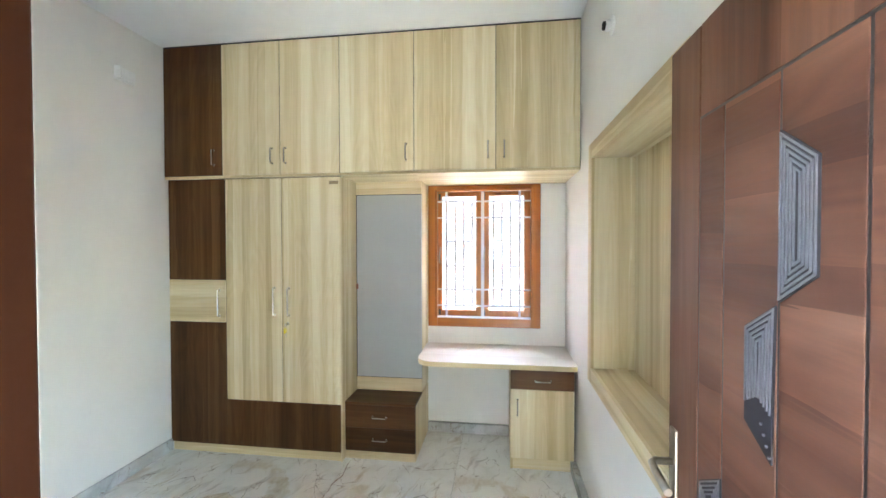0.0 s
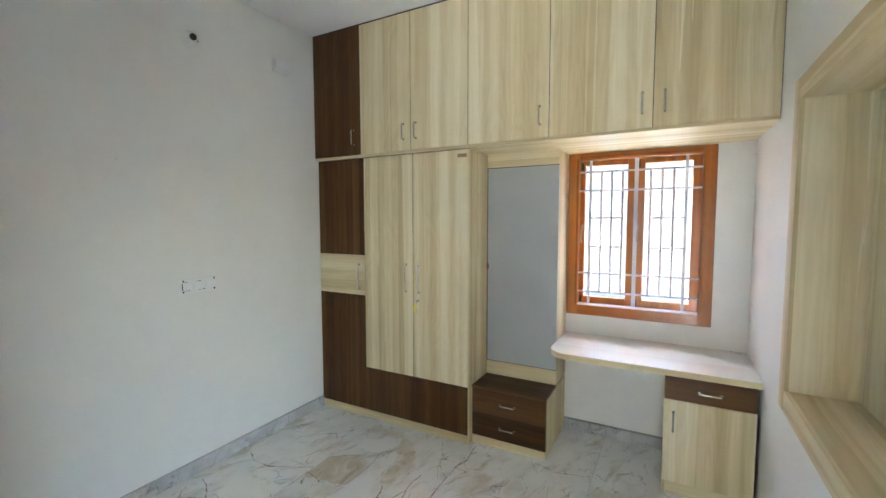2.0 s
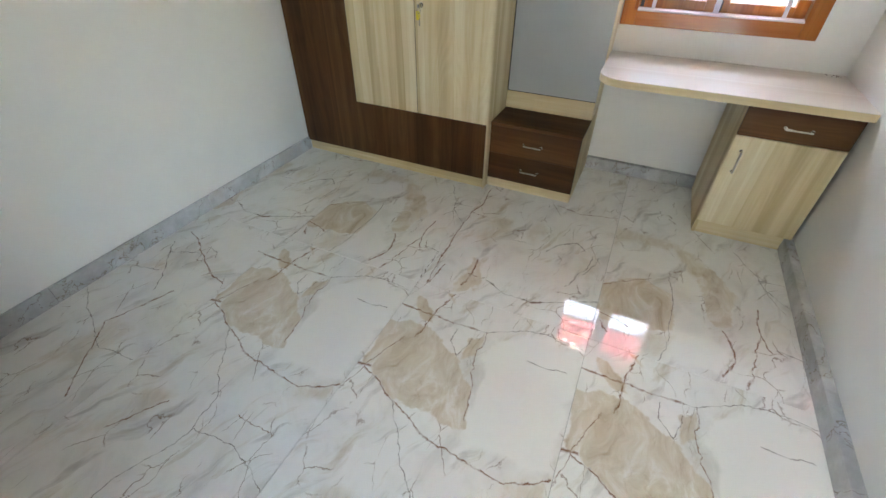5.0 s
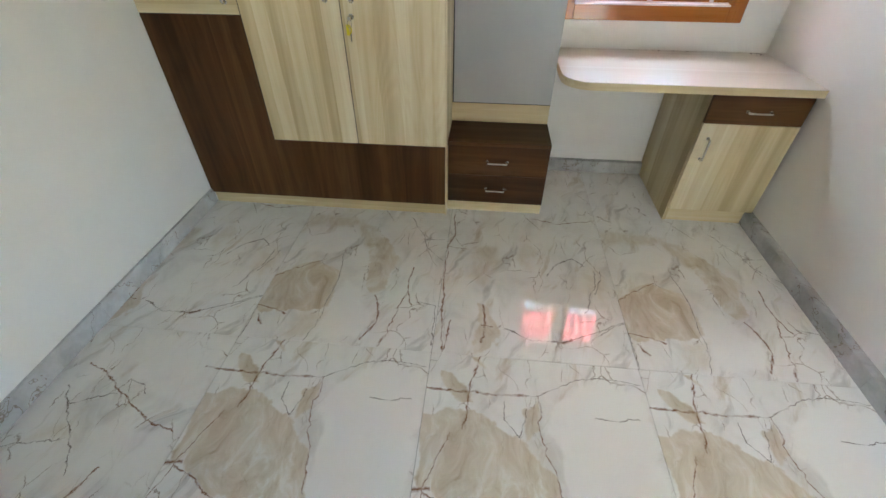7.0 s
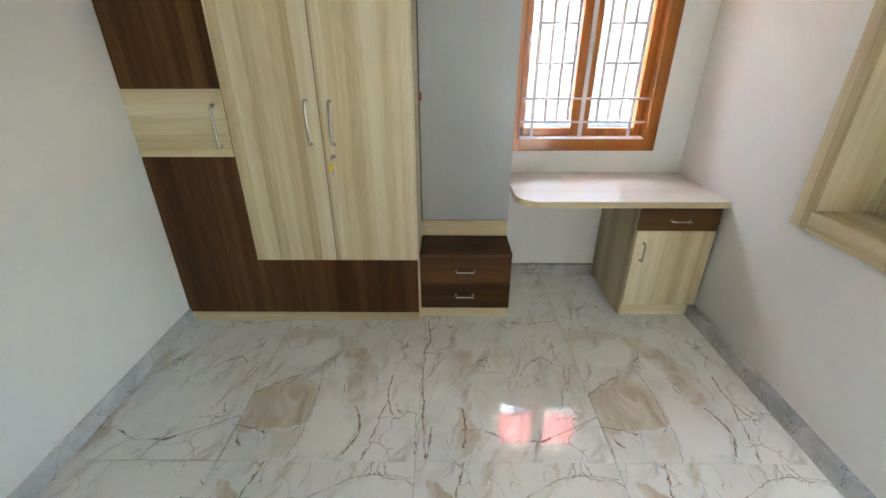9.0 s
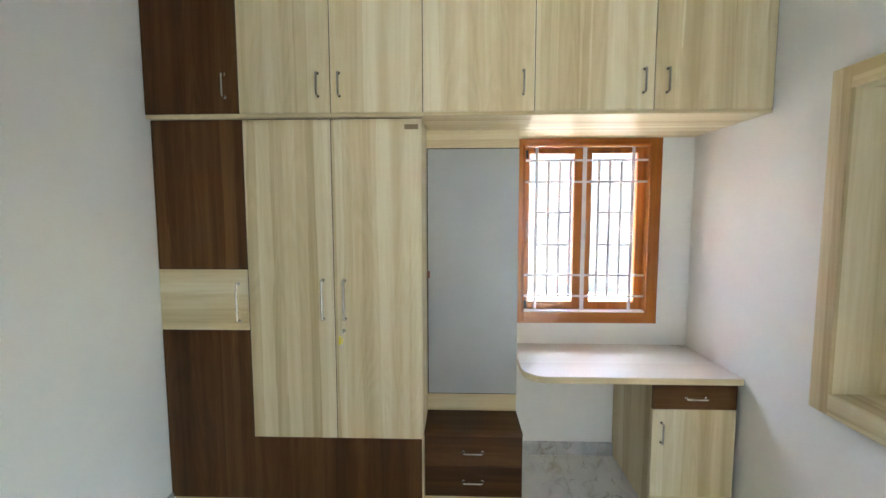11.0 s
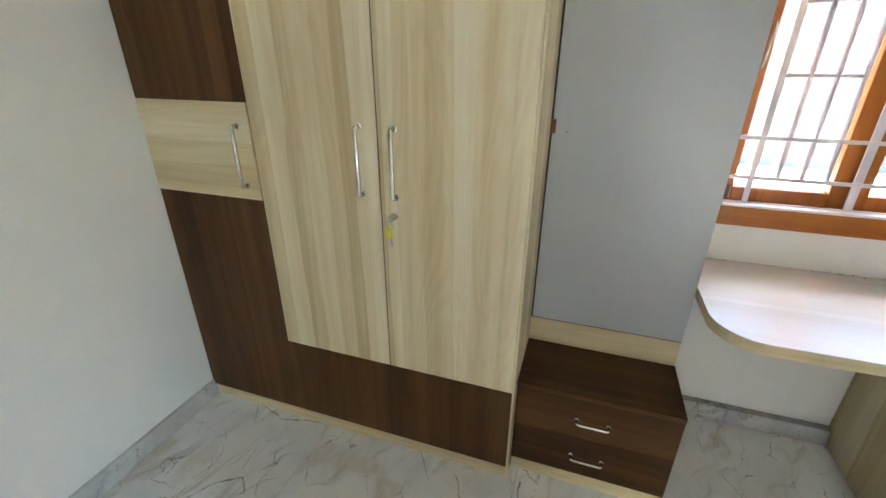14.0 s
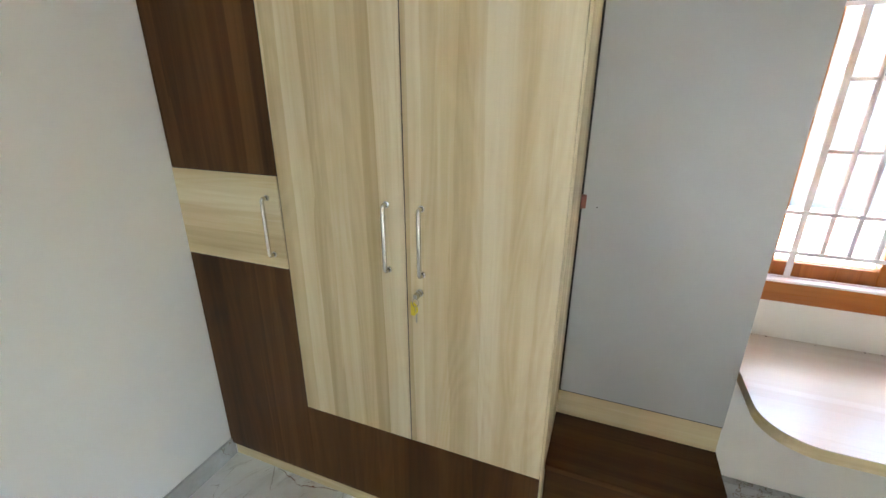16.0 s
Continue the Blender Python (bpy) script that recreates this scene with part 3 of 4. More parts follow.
# ---- window ----
win = thing("window_1", ((WX0 + WX1) / 2, YB, WZ0), "varnished teak window with two glazed sashes and a white steel grille", "window", kind="structure")
FY = YB - 0.012
FW = 0.078
IX0, IX1, IZ0, IZ1 = WX0 + FW, WX1 - FW, WZ0 + FW, WZ1 - 0.052
part("frame_stile", boxes((WX0, IX0, FY, YB + 0.11, WZ0, WZ1), bevel=0.004), teak, win)
part("frame_stile", boxes((IX1, WX1, FY, YB + 0.11, WZ0, WZ1), bevel=0.004), teak, win)
part("frame_head", boxes((IX0, IX1, FY, YB + 0.11, IZ1, WZ1), bevel=0.004), teak_x, win)
part("frame_sill", boxes((IX0, IX1, FY, YB + 0.11, WZ0, IZ0), bevel=0.004), teak_x, win)
part("sill_bead", boxes((IX0, IX1, FY - 0.004, FY + 0.012, IZ0 - 0.006, IZ0 + 0.004), bevel=0.003), grille_paint, win, "pale bead along the sill")
for k in range(2):
    part("sill_bead", boxes((IX0, IX1, FY + 0.014 + 0.013 * k, FY + 0.024 + 0.013 * k, IZ0 - 0.004, IZ0 + 0.004 + 0.004 * k), bevel=0.002), grille_paint, win, "pale bead along the sill")
BD = 0.014
for bx in ((IX0 - BD - 0.004, IX0 - 0.004, IZ0 - 0.002, IZ1 + BD), (IX1 + 0.004, IX1 + BD + 0.004, IZ0 - 0.002, IZ1 + BD)):
    part("moulding", boxes((bx[0], bx[1], FY - 0.005, FY + 0.001, bx[2], bx[3]), bevel=0.003), teak, win)
part("moulding", boxes((IX0 - 0.003, IX1 + 0.003, FY - 0.005, FY + 0.001, IZ1 + 0.001, IZ1 + BD), bevel=0.003), teak_x, win)
XM = 2.380
SY0, SY1 = YB + 0.040, YB + 0.080
for a, b, wa, wb in ((IX0, XM, 0.034, 0.055), (XM, IX1, 0.055, 0.052)):
    sash = part("sash", boxes((a, a + wa, SY0, SY1, IZ0, IZ1), (b - wb, b, SY0, SY1, IZ0, IZ1), (a + wa, b - wb, SY0, SY1, IZ0, IZ0 + 0.053), (a + wa, b - wb, SY0, SY1, IZ1 - 0.036, IZ1), bevel=0.003), teak, win, "varnished teak casement sash")
    pane = part("pane", boxes((a + wa, b - wb, SY0 + 0.012, SY0 + 0.016, IZ0 + 0.053, IZ1 - 0.036)), glass, sash, "clear glass pane")
    pane.visible_shadow = False
    for zz in (IZ0 + 0.035, IZ1 - 0.04):
        part("hinge", boxes((a + 0.006, a + 0.024, SY0 - 0.006, SY0 + 0.001, zz - 0.026, zz + 0.026), bevel=0.002), black_plastic, sash)
    part("catch", tube([(a + 0.016, SY0, 1.42), (a + 0.014, SY0 - 0.022, 1.44), (a + 0.016, SY0 - 0.024, 1.50), (a + 0.020, SY0 - 0.016, 1.54), (a + 0.020, SY0, 1.55)], 0.005, 8), bronze, sash, "dark metal sash catch")
grille = part("grille", boxes(*[(IX0 - 0.02, IX1 + 0.02, FY + 0.020, FY + 0.026, z - 0.0065, z + 0.0065) for z in (1.935, 1.800, 1.199, 1.062)], bevel=0.001), grille_paint, win, "white painted steel grille")
for x, w in ((2.078, 0.009), (XM + 0.002, 0.013), (2.686, 0.009)):
    part("upright_bar", boxes((x - w, x + w, FY + 0.027, FY + 0.034, IZ0, IZ1), bevel=0.001), grille_paint, grille)
for a in (2.084, 2.473):
    for k in range(4):
        x = a + 0.070 * k
        if (a, k) not in ((2.084, 0), (2.473, 3)):
            part("rod", tube([(x, FY + 0.030, 1.062), (x, FY + 0.030, 1.935)], 0.0078, 8), grille_paint, grille)
    for zz in (1.604, 1.396):
        part("cross_rod", tube([(a, FY + 0.031, zz), (a + 0.210, FY + 0.031, zz)], 0.0070, 8), grille_paint, grille)

# ---- recess in the right wall ----
niche = thing("wall_niche", (XR, (NY0 + NY1) / 2, NZ0), "deep wall recess lined and framed with pale oak laminate", "wall niche")
ND = 0.215
part("back_panel", boxes((XR + ND, XR + ND + 0.012, NY0 - 0.012, NY1 + 0.012, NZ0 - 0.012, NZ1 + 0.012)), light_wood, niche)
part("side_panel", boxes((XR - 0.002, XR + ND, NY1, NY1 + 0.012, NZ0 - 0.012, NZ1 + 0.012)), light_wood, niche)
part("side_panel", boxes((XR - 0.002, XR + ND, NY0 - 0.012, NY0, NZ0 - 0.012, NZ1 + 0.012)), light_wood, niche)
part("top_panel", boxes((XR - 0.002, XR + ND, NY0, NY1, NZ1, NZ1 + 0.012)), light_wood_y, niche)
part("bottom_panel", boxes((XR - 0.002, XR + ND, NY0, NY1, NZ0 - 0.012, NZ0)), light_wood_y, niche)
NT = 0.085
part("trim", boxes((XR - 0.018, XR - 0.001, NY1, NY1 + NT, NZ0 - NT, NZ1 + NT), bevel=0.0015), light_wood, niche)
part("trim", boxes((XR - 0.018, XR - 0.001, NY0 - NT, NY0, NZ0 - NT, NZ1 + NT), bevel=0.0015), light_wood, niche)
part("trim", boxes((XR - 0.018, XR - 0.001, NY0, NY1, NZ1, NZ1 + NT), bevel=0.0015), light_wood_y, niche)
part("trim", boxes((XR - 0.018, XR - 0.001, NY0, NY1, NZ0 - NT, NZ0), bevel=0.0015), light_wood_y, niche)

# ---- wardrobe ----
WB = 1.393
wd = thing("wardrobe", ((XL + WB) / 2, 0.3, 0), "tall two-tone wardrobe with pale oak doors and walnut panels", "wardrobe")
C = 0.0022
part("body", boxes((XL + 0.004, WB - 0.018, 0.020, YB - 0.002, 0.07, 2.066)), shade_board, wd)
part("side_panel", boxes((WB - 0.018, WB, 0.0195, YB - 0.002, 0, 2.068), bevel=0.001), light_wood, wd, "pale oak side panel")
part("plinth", boxes((XL + 0.012, WB - 0.0065, 0.014, 0.0192, 0, 0.069), bevel=0.001), light_wood_x, wd, "pale oak plinth")
part("upper_panel", boxes((XL + 0.004, 0.491, 0, 0.019, 1.315 + C, 2.068), bevel=0.001), dark_wood, wd, "walnut panel")
part("lower_panel", boxes((XL + 0.004, 0.491, 0, 0.019, 0.07, 0.997 - C), bevel=0.001), dark_wood, wd, "walnut panel")
part("side_edge", boxes((WB - 0.006, WB, 0.001, 0.0193, 0, 2.068), bevel=0.0008), light_wood, wd, "pale oak edging")
part("base_panel", boxes((0.4915, WB - 0.0065, 0, 0.019, 0.07, 0.418 - C), bevel=0.001), dark_wood, wd, "walnut panel")
dr = part("flap", boxes((XL + 0.004, 0.491 - C, -0.001, 0.018, 0.997, 1.315), bevel=0.001), light_wood_x, wd, "pale oak flap")
bow_handle("handle", dr, (0.440, -0.001, 1.242), (0.440, -0.001, 1.046), 0.024)
d1 = part("door", boxes((0.493 + C, 0.940 - C, -0.001, 0.018, 0.419, 2.068), bevel=0.001), light_wood, wd)
d2 = part("door", boxes((0.940 + C, WB - 0.0075, -0.001, 0.018, 0.419, 2.068), bevel=0.001), light_wood, wd)
bow_handle("handle", d1, (0.882, -0.001, 1.262), (0.882, -0.001, 1.060), 0.024)
bow_handle("handle", d2, (0.994, -0.001, 1.260), (0.994, -0.001, 1.060), 0.024)
cyl = lathe([(0.012, 0), (0.012, 0.003), (0.009, 0.005), (0.009, 0.014), (0.0075, 0.016)], 20)
cyl.transform(Matrix.Translation((0.984, -0.001, 0.999)) @ Matrix.Rotation(radians(90), 4, "X"))
part("lock", cyl, chrome, d2, "round steel lock")
part("sticker", boxes((1.309, 1.378, -0.0022, -0.0008, 2.016, 2.040)), tape_brown, d2, "small brown label")

key = thing("key", (0.982, -0.02, 0.97), "steel key with a yellow plastic tag hanging in the wardrobe lock", "key")
part("bow", boxes((0.976, 0.990, -0.034, -0.0155, 0.990, 1.006), bevel=0.003), chrome, key)
ring = [(0.981 + 0.010 * math.cos(a), -0.028, 0.978 + 0.014 * math.sin(a)) for a in (2 * math.pi * k / 18 for k in range(19))]
part("ring", tube(ring, 0.0012, 6), chrome, key)
part("tag", boxes((0.964, 0.977, -0.027, -0.021, 0.932, 0.974), bevel=0.0015), yellow_plastic, key, "yellow plastic tag")
part("tag_loop", tube([(0.974, -0.024, 0.972), (0.984, -0.026, 0.966), (0.986, -0.026, 0.950), (0.978, -0.024, 0.938)], 0.003, 8), yellow_plastic, key)
part("blade", boxes((0.977, 0.982, -0.020, -0.018, 0.905, 0.945), bevel=0.0005), chrome, key)

# black strips set in the gaps to paint the shade between fronts
for x0, x1, z0, z1 in ((0.9385, 0.9415, 0.42, 2.066), (0.4912, 0.4948, 0.42, 2.066), (XL + 0.006, 0.489, 0.9938, 0.9972), (XL + 0.006, 0.489, 1.3145, 1.3175)):
    part("gap_shade", boxes((x0, x1, 0.0015, 0.017, z0, z1)), black_groove_and_gap, wd, "black strip for the shade in the gap")
part("top_gap_shade", boxes((XL + 0.006, WB - 0.002, 0.004, 0.02, 2.0685, 2.0715)), black_groove_and_gap, wd, "black strip for the shade in the gap")

# ---- loft cabinets ----
LDIV = (0.03, 0.502, 0.955, 1.404, 1.940, 2.500, XR - 0.004)
ZL1 = ZC - 0.012


def loft(a, b, doors, material, label):
    u = thing("loft_cabinet", ((a + b) / 2, 0.3, Z_LOFT), label, "loft cabinet", "loft cabinets above the wardrobe and window")
    part("body", boxes((a + 0.001, b - 0.001, YLOFT + 0.020, YB - 0.002, Z_LOFT, ZC - 0.004)), shade_board, u)
    part("bottom_panel", boxes((a, b, YLOFT + 0.004, YB - 0.002, Z_LOFT - 0.018, Z_LOFT - 0.0005), bevel=0.001), light_wood_x, u, "pale oak underside")
    # door gaps and ceiling gap filled with black as painted shade
    part("gap_shade", boxes((b - 0.0014, b - 0.0001, YLOFT + 0.0015, YLOFT + 0.019, Z_LOFT, ZC - 0.002)), black_groove_and_gap, u, "black strip for the shade in the gap")
    part("gap_shade", boxes((a + 0.0001, a + 0.0014, YLOFT + 0.0015, YLOFT + 0.019, Z_LOFT, ZC - 0.002)), black_groove_and_gap, u, "black strip for the shade in the gap")
    part("top_gap_shade", boxes((a + 0.002, b - 0.002, YLOFT + 0.002, YLOFT + 0.019, ZL1 + 0.0005, ZC - 0.0005)), black_groove_and_gap, u, "black strip for the shade in the gap")
    if len(doors) == 2:
        x = doors[0][1]
        part("gap_shade", boxes((x - 0.0012, x + 0.0012, YLOFT + 0.0015, YLOFT + 0.019, Z_LOFT, ZL1)), black_groove_and_gap, u, "black strip for the shade in the gap")
    for x0, x1, hx in doors:
        d = part("door", boxes((x0 + C, x1 - C, YLOFT, YLOFT + 0.018, Z_LOFT + 0.001, ZL1), bevel=0.001), material, u)
        bow_handle("handle", d, (hx, YLOFT, 2.276), (hx, YLOFT, 2.168), 0.028, 0.005)
    return u


loft(LDIV[0], LDIV[1], [(LDIV[0], LDIV[1], 0.436)], dark_wood, "walnut loft cabinet with one closed door")
loft(LDIV[1], LDIV[3], [(LDIV[1], LDIV[2], 0.896), (LDIV[2], LDIV[3], 1.000)], light_wood, "pale oak loft cabinet with two closed doors")
loft(LDIV[3], LDIV[4], [(LDIV[3], LDIV[4], 1.885)], light_wood, "pale oak loft cabinet with one closed door")
loft(LDIV[4], LDIV[6], [(LDIV[4], LDIV[5], 2.448), (LDIV[5], LDIV[6], 2.556)], light_wood, "pale oak loft cabinet above the window, two closed doors")

# ---- dressing unit ----
MX0, MX1, MY = WB + 0.001, 1.922, 0.322
du = thing("dressing_unit", ((MX0 + MX1) / 2, 0.4, 0.42), "shallow dressing unit with a grey film-covered mirror door", "dressing unit")
part("top_panel", boxes((MX0, MX1 - 0.001, MY + 0.004, MY + 0.022, 1.972, 2.0715), bevel=0.001), light_wood_x, du, "pale oak panel")
part("bottom_panel", boxes((MX0, MX1 - 0.001, MY + 0.004, MY + 0.022, 0.423, 0.526), bevel=0.001), light_wood_x, du, "pale oak panel")
part("side_panel", boxes((MX1 - 0.019, MX1 - 0.001, MY + 0.0225, YB - 0.002, 0.7475, 2.0715), bevel=0.001), light_wood, du, "pale oak side panel")
part("backing", boxes((MX0, MX1 - 0.020, MY + 0.0225, MY + 0.034, 0.424, 2.071)), shade_board, du)
# black strips around the mirror door stand for the shade in its gap
part("gap_shade", boxes((MX0 + 0.0005, MX0 + 0.006, MY + 0.003, MY + 0.022, 0.5265, 1.9715)), black_groove_and_gap, du, "black strip for the shade in the gap")
part("gap_shade", boxes((MX0 + 0.006, MX1 - 0.001, MY + 0.003, MY + 0.022, 0.5265, 0.5305)), black_groove_and_gap, du, "black strip for the shade in the gap")
part("gap_shade", boxes((MX0 + 0.006, MX1 - 0.001, MY + 0.003, MY + 0.022, 1.9665, 1.9715)), black_groove_and_gap, du, "black strip for the shade in the gap")
md = part("mirror_door", boxes((MX0 + 0.007, MX1, MY, MY + 0.020, 0.531, 1.966), bevel=0.0015), film_grey, du, "grey film-covered mirror door")
part("catch", boxes((MX0 + 0.001, MX0 + 0.018, MY - 0.012, MY + 0.002, 1.225, 1.268), bevel=0.003), copper_plastic, md, "reddish brown door catch")

dot = lathe([(0.0022, 0), (0.0022, 0.0008), (0.001, 0.001)], 10)
part("screw_hole", moved(dot, Matrix.Translation((1.445, MY, 1.230)) @ Matrix.Rotation(radians(90), 4, "X")), black_plastic, md)

# ---- drawer chest ----
CY = 0.062
ch = thing("drawer_chest", ((MX0 + MX1) / 2, 0.3, 0), "low walnut two-drawer chest with a pale oak plinth", "drawer chest")
part("body", boxes((MX0 + 0.002, MX1 - 0.019, CY + 0.02, YB - 0.004, 0.06, 0.402)), shade_board, ch)
part("top", boxes((MX0, MX1 + 0.001, CY - 0.002, MY + 0.016, 0.404, 0.4225), bevel=0.001), dark_wood_x, ch, "walnut top")
part("side_panel", boxes((MX1 - 0.018, MX1, CY + 0.0185, YB - 0.002, 0, 0.4035), bevel=0.001), light_wood, ch, "pale oak side panel")
part("support_panel", boxes((MX1 - 0.018, MX1, MY + 0.024, YB - 0.002, 0.423, 0.710), bevel=0.001), light_wood, ch, "pale oak panel under the worktop")
part("plinth", boxes((MX0, MX1 - 0.001, CY + 0.006, CY + 0.018, 0, 0.060), bevel=0.001), light_wood_x, ch, "pale oak plinth")
for z0, z1, hz in ((0.236, 0.4025, 0.318), (0.062, 0.233, 0.152)):
    d = part("drawer", boxes((MX0 + 0.002, MX1, CY, CY + 0.018, z0, z1), bevel=0.001), dark_wood_x, ch)
    bow_handle("handle", d, (1.605, CY, hz), (1.708, CY, hz), 0.026, 0.005)

# ---- desk ----
DZ0, DZ1 = 0.711, 0.747
DY = 0.045
corner = [(1.926 + 0.13 - 0.13 * math.sin(t), DY + 0.13 - 0.13 * math.cos(t)) for t in (math.pi / 2 * k / 12 for k in range(13))]
desk = thing("desk_worktop", (2.49, 0.33, DZ0), "pale oak laminate worktop with a rounded corner under the window", "desk")
outline = corner + [(1.926, YB - 0.002), (XR - 0.002, YB - 0.002), (XR - 0.002, DY)]
part("board", prism(outline, DZ0, DZ1 - 0.003, 0.001), light_wood_x, desk, "pale oak edged board")
part("top_sheet", prism(outline, DZ1 - 0.0029, DZ1, 0.001), desk_wood, desk, "glossy pale laminate sheet")
KX, KY = 2.600, 0.082
dk = thing("desk_cabinet", (2.83, 0.35, 0), "pale oak desk cabinet with a walnut drawer", "desk cabinet")
part("body", boxes((KX + 0.019, XR - 0.022, KY + 0.020, YB - 0.004, 0.085, 0.708)), shade_board, dk)
part("side_panel", boxes((KX, KX + 0.018, KY + 0.001, YB - 0.002, 0, 0.7105), bevel=0.001), light_wood, dk, "pale oak side panel")
part("side_panel", boxes((XR - 0.020, XR - 0.012, KY + 0.010, YB - 0.002, 0, 0.7105)), shade_board, dk)
part("plinth", boxes((KX + 0.0185, XR - 0.021, KY + 0.006, KY + 0.022, 0, 0.084), bevel=0.001), light_wood_x, dk, "pale oak plinth")
d = part("drawer", boxes((KX + 0.003, XR - 0.018, KY - 0.018, KY, 0.5705, 0.7085), bevel=0.001), dark_wood_x, dk, "walnut drawer front")
bow_handle("handle", d, (2.772, KY - 0.018, 0.634), (2.874, KY - 0.018, 0.634), 0.026, 0.005)
d = part("door", boxes((KX + 0.003, XR - 0.018, KY - 0.018, KY, 0.087, 0.568), bevel=0.001), light_wood, dk)
bow_handle("handle", d, (2.650, KY - 0.018, 0.497), (2.650, KY - 0.018, 0.390), 0.028, 0.005)

# ---- small fittings ----
def bulb_holder(m):
    u = thing("bulb_holder", m.translation, "white wall plate with an empty black lamp holder", "lamp holder", "lamp holders")
    plate = lathe([(0.045, 0), (0.045, 0.006), (0.040, 0.010), (0.026, 0.013), (0.026, 0.034), (0.022, 0.036)], 28)
    part("plate", moved(plate, m), white_plastic, u)
    sock = lathe([(0.0195, 0.034), (0.0195, 0.046), (0.0165, 0.047), (0.0165, 0.038)], 24)
    part("socket", moved(sock, m), black_plastic, u, "black socket")
    s = lathe([(0.004, 0), (0.004, 0.004), (0.002, 0.005)], 10)
    part("screw", moved(s, m @ Matrix.Translation((0, 0.052, 0.0))), black_plastic, u)
    return u


bulb_holder(Matrix.Translation((XL, -1.035, 2.685)) @ Matrix.Rotation(radians(90), 4, "Y"))
bulb_holder(Matrix.Translation((XR, -0.828, 2.609)) @ Matrix.Rotation(radians(-90), 4, "Y"))

ac = thing("socket_box", (XL, -0.365, 2.72), "white surface-mounted socket box high on the wall", "socket")
part("box", boxes((XL, XL + 0.018, -0.440, -0.290, 2.676, 2.764), bevel=0.004), white_plastic, ac)
part("module", boxes((XL + 0.018, XL + 0.026, -0.400, -0.310, 2.690, 2.750), bevel=0.002), white_plastic, ac)
part("lip", boxes((XL + 0.018, XL + 0.048, -0.440, -0.425, 2.682, 2.762), bevel=0.003), white_plastic, ac)

sw = thing("switch_plate", (XL, -1.04, 1.19), "white switch plate without its cover, screws showing", "switch")
part("plate", boxes((XL, XL + 0.008, -1.165, -0.925, 1.147, 1.233), bevel=0.003), white_plastic, sw)
for a, b in ((-1.135, -1.085), (-1.080, -1.010), (-1.005, -0.945)):
    part("module", boxes((XL + 0.008, XL + 0.015, a, b, 1.165, 1.215), bevel=0.002), white_plastic, sw)
for yy in (-1.140, -0.945):
    for zz in (1.158, 1.224):
        part("screw", boxes((XL + 0.008, XL + 0.011, yy - 0.0045, yy + 0.0045, zz - 0.0055, zz + 0.0055), bevel=0.001), black_plastic, sw)
for a, b, zz in ((-1.138, -1.112, 1.217), (-1.130, -1.098, 1.163), (-1.062, -1.030, 1.2175), (-1.05, -1.0, 1.163)):
    part("slot", boxes((XL + 0.008, XL + 0.0092, a, b, zz - 0.0009, zz + 0.0009)), black_plastic, sw)
part("slot", boxes((XL + 0.008, XL + 0.0095, -1.1475, -1.143, 1.170, 1.212)), black_plastic, sw)

nail = lathe([(0.003, 0), (0.003, 0.004), (0.0015, 0.005)], 8)
tagged(part("wall_nail", moved(nail, Matrix.Translation((XL, -1.455, 1.917)) @ Matrix.Rotation(radians(90), 4, "Y")), chrome), "tiny grey nail in the white wall", "nail")


def crumbs(name, centre, spread, n, size, label):
    bm = bmesh.new()
    for k in range(n):
        c = Vector(centre) + Vector((random.uniform(-spread[0], spread[0]), random.uniform(-spread[1], spread[1]), 0))
        s = size * random.uniform(0.4, 1.2)
        add_box(bm, c.x - s, c.x + s * 0.7, c.y - s * 0.6, c.y + s * 0.5, c.z, c.z + s * 0.8)
    return tagged(part(name, bm, dust_dark), label, "debris", kind="stuff")


crumbs("desk_debris", (2.985, YB - 0.035, DZ1), (0.045, 0.018), 18, 0.0026, "dark crumbs in the back corner of the worktop")
grit = lathe([(0.003, 0), (0.0045, 0.002), (0.002, 0.006)], 8)
tagged(part("floor_grit", moved(grit, Matrix.Translation((2.262, 0.036, 0))), white_plastic), "tiny white crumb of plaster on the marble floor", "debris")
crumbs("worktop_crumbs", (2.35, YB - 0.012, DZ1), (0.35, 0.006), 22, 0.0025, "fine dark dust along the back of the worktop")

# ---- outside ----
structure("ground", boxes((-60, 60, YB + 0.23, 90, -0.45, -0.25)), simple("sunlit_sandy_concrete", (0.42, 0.39, 0.34), 0.9, 0, 3.0), "pale sandy concrete ground outside the window", "ground")


def fibre_sheet(name, col):
    """Ribbed translucent roofing sheet that glows with the sun above it."""
    m = Mat(name, 0.5)
    p = m.coords()
    tone = m.ramp(m.noise(p, 6.0, 3), [(0.3, tuple(c * 0.85 for c in col)), (0.7, col)])
    m.color(tone)
    through_light = m.t.nodes.new("ShaderNodeBsdfTranslucent")
    m.put(through_light.inputs["Color"], tone)
    both = m.t.nodes.new("ShaderNodeMixShader")
    both.inputs[0].default_value = 0.6
    m.t.links.new(m.b.outputs[0], both.inputs[1])
    m.t.links.new(through_light.outputs[0], both.inputs[2])
    m.t.links.new(both.outputs[0], m.t.nodes["Material Output"].inputs[0])
    return m.m


pink = fibre_sheet("pink_fibre_sheet", (0.78, 0.16, 0.17))
yellow = fibre_sheet("yellow_fibre_sheet", (0.85, 0.50, 0.06))
cement = paint("grey_steel_paint", (0.30, 0.30, 0.30), 0.5)
backdrop_dark = paint("dark_backdrop_paint", (0.10, 0.099, 0.096), 0.85)
shade = thing("window_awning", (2.39, 1.07, 2.18), "small awning of pink and yellow translucent sheets outside the window", "awning")


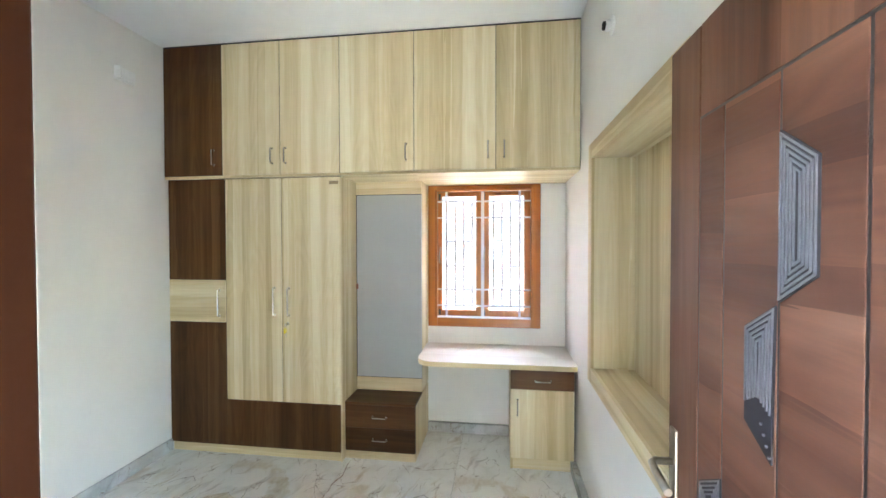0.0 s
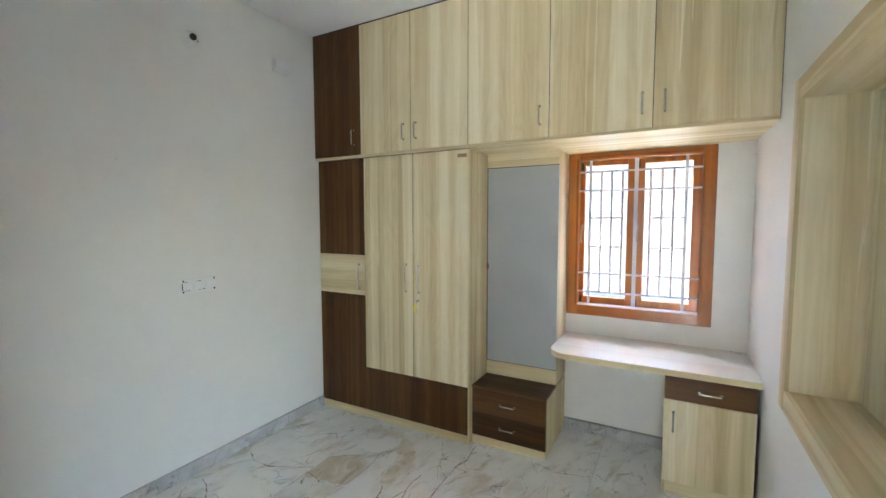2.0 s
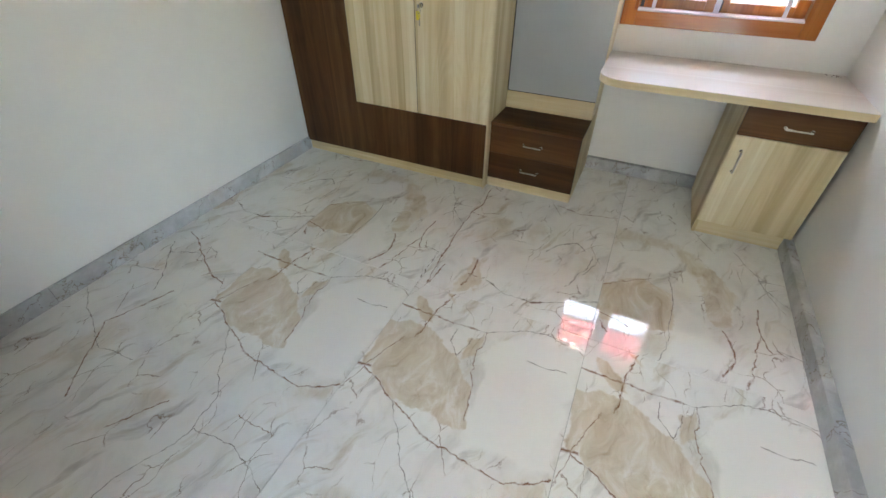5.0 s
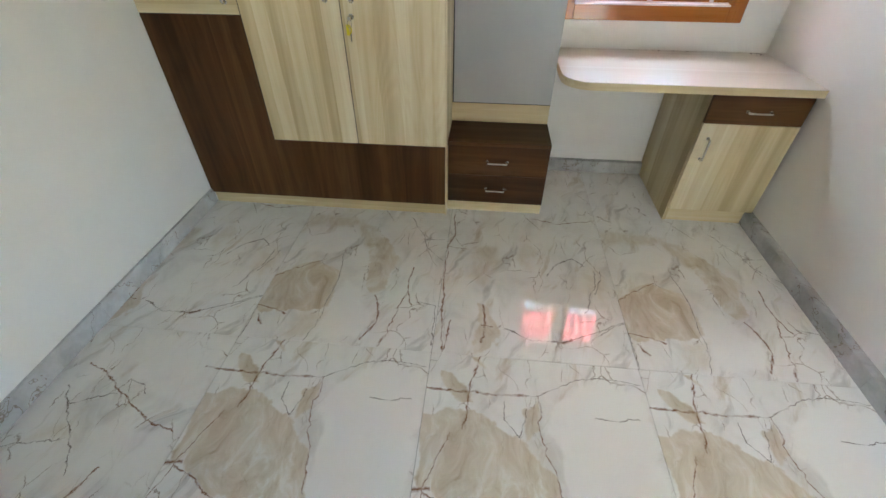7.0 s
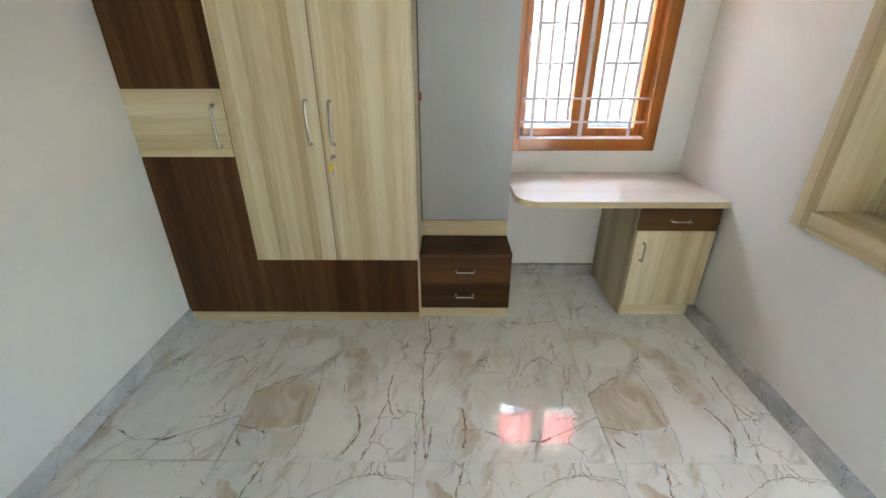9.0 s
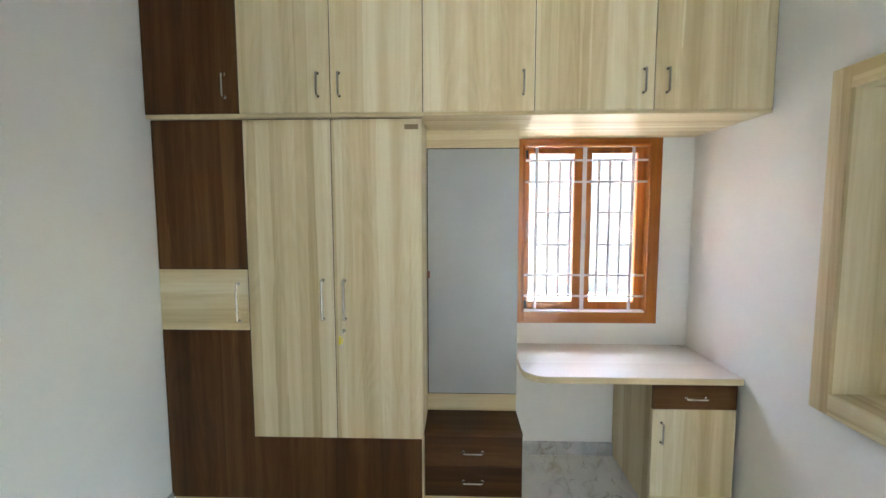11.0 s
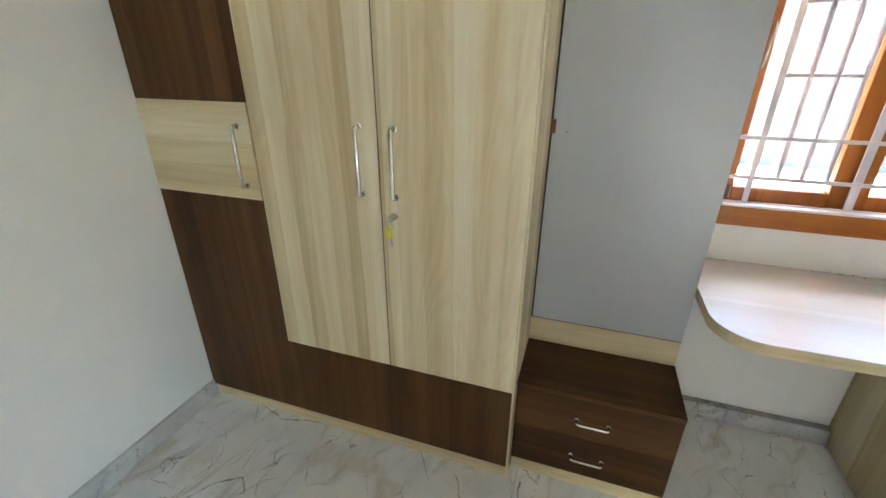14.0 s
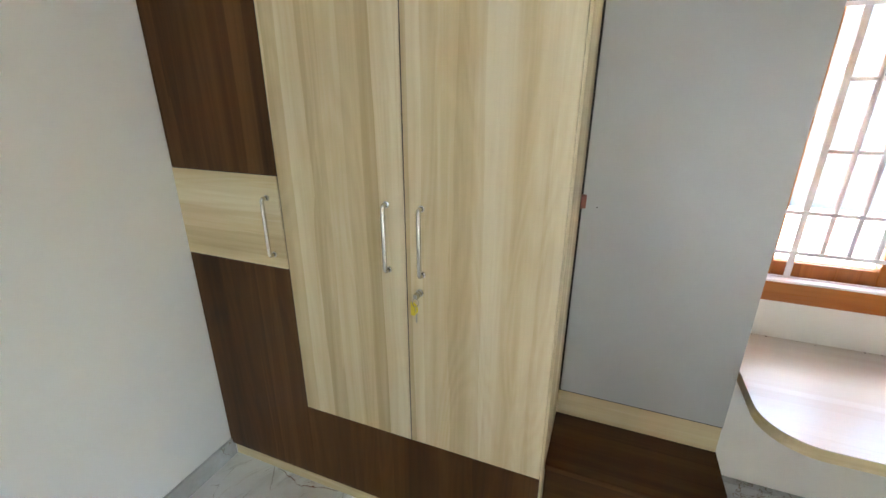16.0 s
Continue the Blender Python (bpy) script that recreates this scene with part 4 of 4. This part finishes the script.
def ribbed(y0, y1):
    bm = bmesh.new()
    n = 76
    rows = [[bm.verts.new((1.45 + 1.9 * k / n, y, 2.186 + 0.006 * math.cos(2 * math.pi * k / 4))) for k in range(n + 1)] for y in (y0, y1)]
    for k in range(n):
        bm.faces.new((rows[0][k], rows[0][k + 1], rows[1][k + 1], rows[1][k]))
    return bm


part("sheet", ribbed(0.951, 1.305), pink, shade, "pink translucent ribbed sheet")
part("sheet", ribbed(YB + 0.232, 0.949), yellow, shade, "yellow translucent ribbed sheet")
for x in (1.47, 3.33):
    part("bracket", boxes((x - 0.012, x + 0.012, YB + 0.2305, 1.30, 2.150, 2.178), bevel=0.002), cement, shade, "grey steel bracket")
part("rail", boxes((1.45, 3.35, 1.306, 1.322, 2.160, 2.196), bevel=0.002), cement, shade, "grey steel front rail")
# made-up block, kept dark so the bright outside doesn't wash out the grille
nb = thing("dark_backdrop", (2.4, 7.9, -0.25), "added dark grey backdrop block outside the window", "house")
part("wall", boxes((-12, 16, 7.8, 12.0, -0.25, 4.6)), backdrop_dark, nb, "dark face of the added backdrop")
part("backdrop_cap", boxes((-12.1, 16.1, 7.72, 12.1, 4.6, 4.7), bevel=0.01), backdrop_dark, nb)

# ---- skirting and floor tiles ----
SH = 0.09


def skirting(name, runs, label, height=SH):
    root = thing(name, runs[0][:1] + runs[0][2:3] + (0,), label, "skirting", kind="structure")
    for x0, x1, y0, y1 in runs:
        part("skirting_tile", boxes((x0, x1, y0, y1, 0, height), bevel=0.0015), skirt_stone, root)
    return root


skirting("baseboard_left", [(XL, XL + 0.012, a, min(b, 0.012) - 0.0015) for a, b in ((-2.55, -1.755), (-1.755, -0.905), (-0.905, 0.013))], "grey-white marble tile skirting along the wall")
skirting("baseboard_right", [(XR - 0.040, XR, a, b - 0.0015) for a, b in ((-2.55, -1.74), (-1.74, -0.94), (-0.94, KY + 0.01))], "grey-white marble tile skirting along the wall", 0.078)
skirting("baseboard_back", [(MX1 + 0.002, 2.23, YB - 0.035, YB), (2.2315, KX - 0.001, YB - 0.035, YB)], "grey-white marble tile skirting under the window", 0.078)
skirting("baseboard_entry", [(XL + 0.013, 1.0, YE, YE + 0.012), (1.0015, DX0 - 0.03, YE, YE + 0.012)], "grey-white marble tile skirting along the wall")

floor = structure("floor", boxes((XL - 0.1, XR + 0.1, YE - 0.144, YB + 0.1, -0.12, -0.006)), grout, "polished white marble tile floor with beige patches and brown veins", "floor")
TX, TY, JW = -0.175, -0.938, 0.0009
COLS = [TX + 0.8 * k for k in range(6)]
FACES = {(0, 0): FACE_D, (1, 0): FACE_A, (2, 0): FACE_A, (3, 0): FACE_A, (4, 0): FACE_A,
         (0, 1): FACE_C, (1, 1): FACE_B, (2, 1): FACE_C, (3, 1): FACE_B, (4, 1): FACE_C}
for c in range(5):
    for r, (y0, y1) in enumerate(((TY - 1.6, TY), (TY, TY + 1.6), (TY - 3.2, TY - 1.6))):
        ox, oy = COLS[c], y0
        x0, x1 = max(COLS[c] + JW, XL), min(COLS[c + 1] - JW, XR)
        b0, b1 = max(y0 + JW, YE - 0.144), min(y1 - JW, YB)
        bm = boxes((x0 - ox, x1 - ox, b0 - oy, b1 - oy, -0.008, 0.0), bevel=0.0006)
        tile = new("tile", mesh_of("tile", bm, FACES.get((c, r), FACE_C)))
        tile.parent = floor
        tile.location = (ox, oy, 0)
hall_floor = structure("floor_hall", boxes((HX0, HX1, HY0, HY1, -0.12, -0.002)), FACE_C, "polished white marble hall floor", "floor")
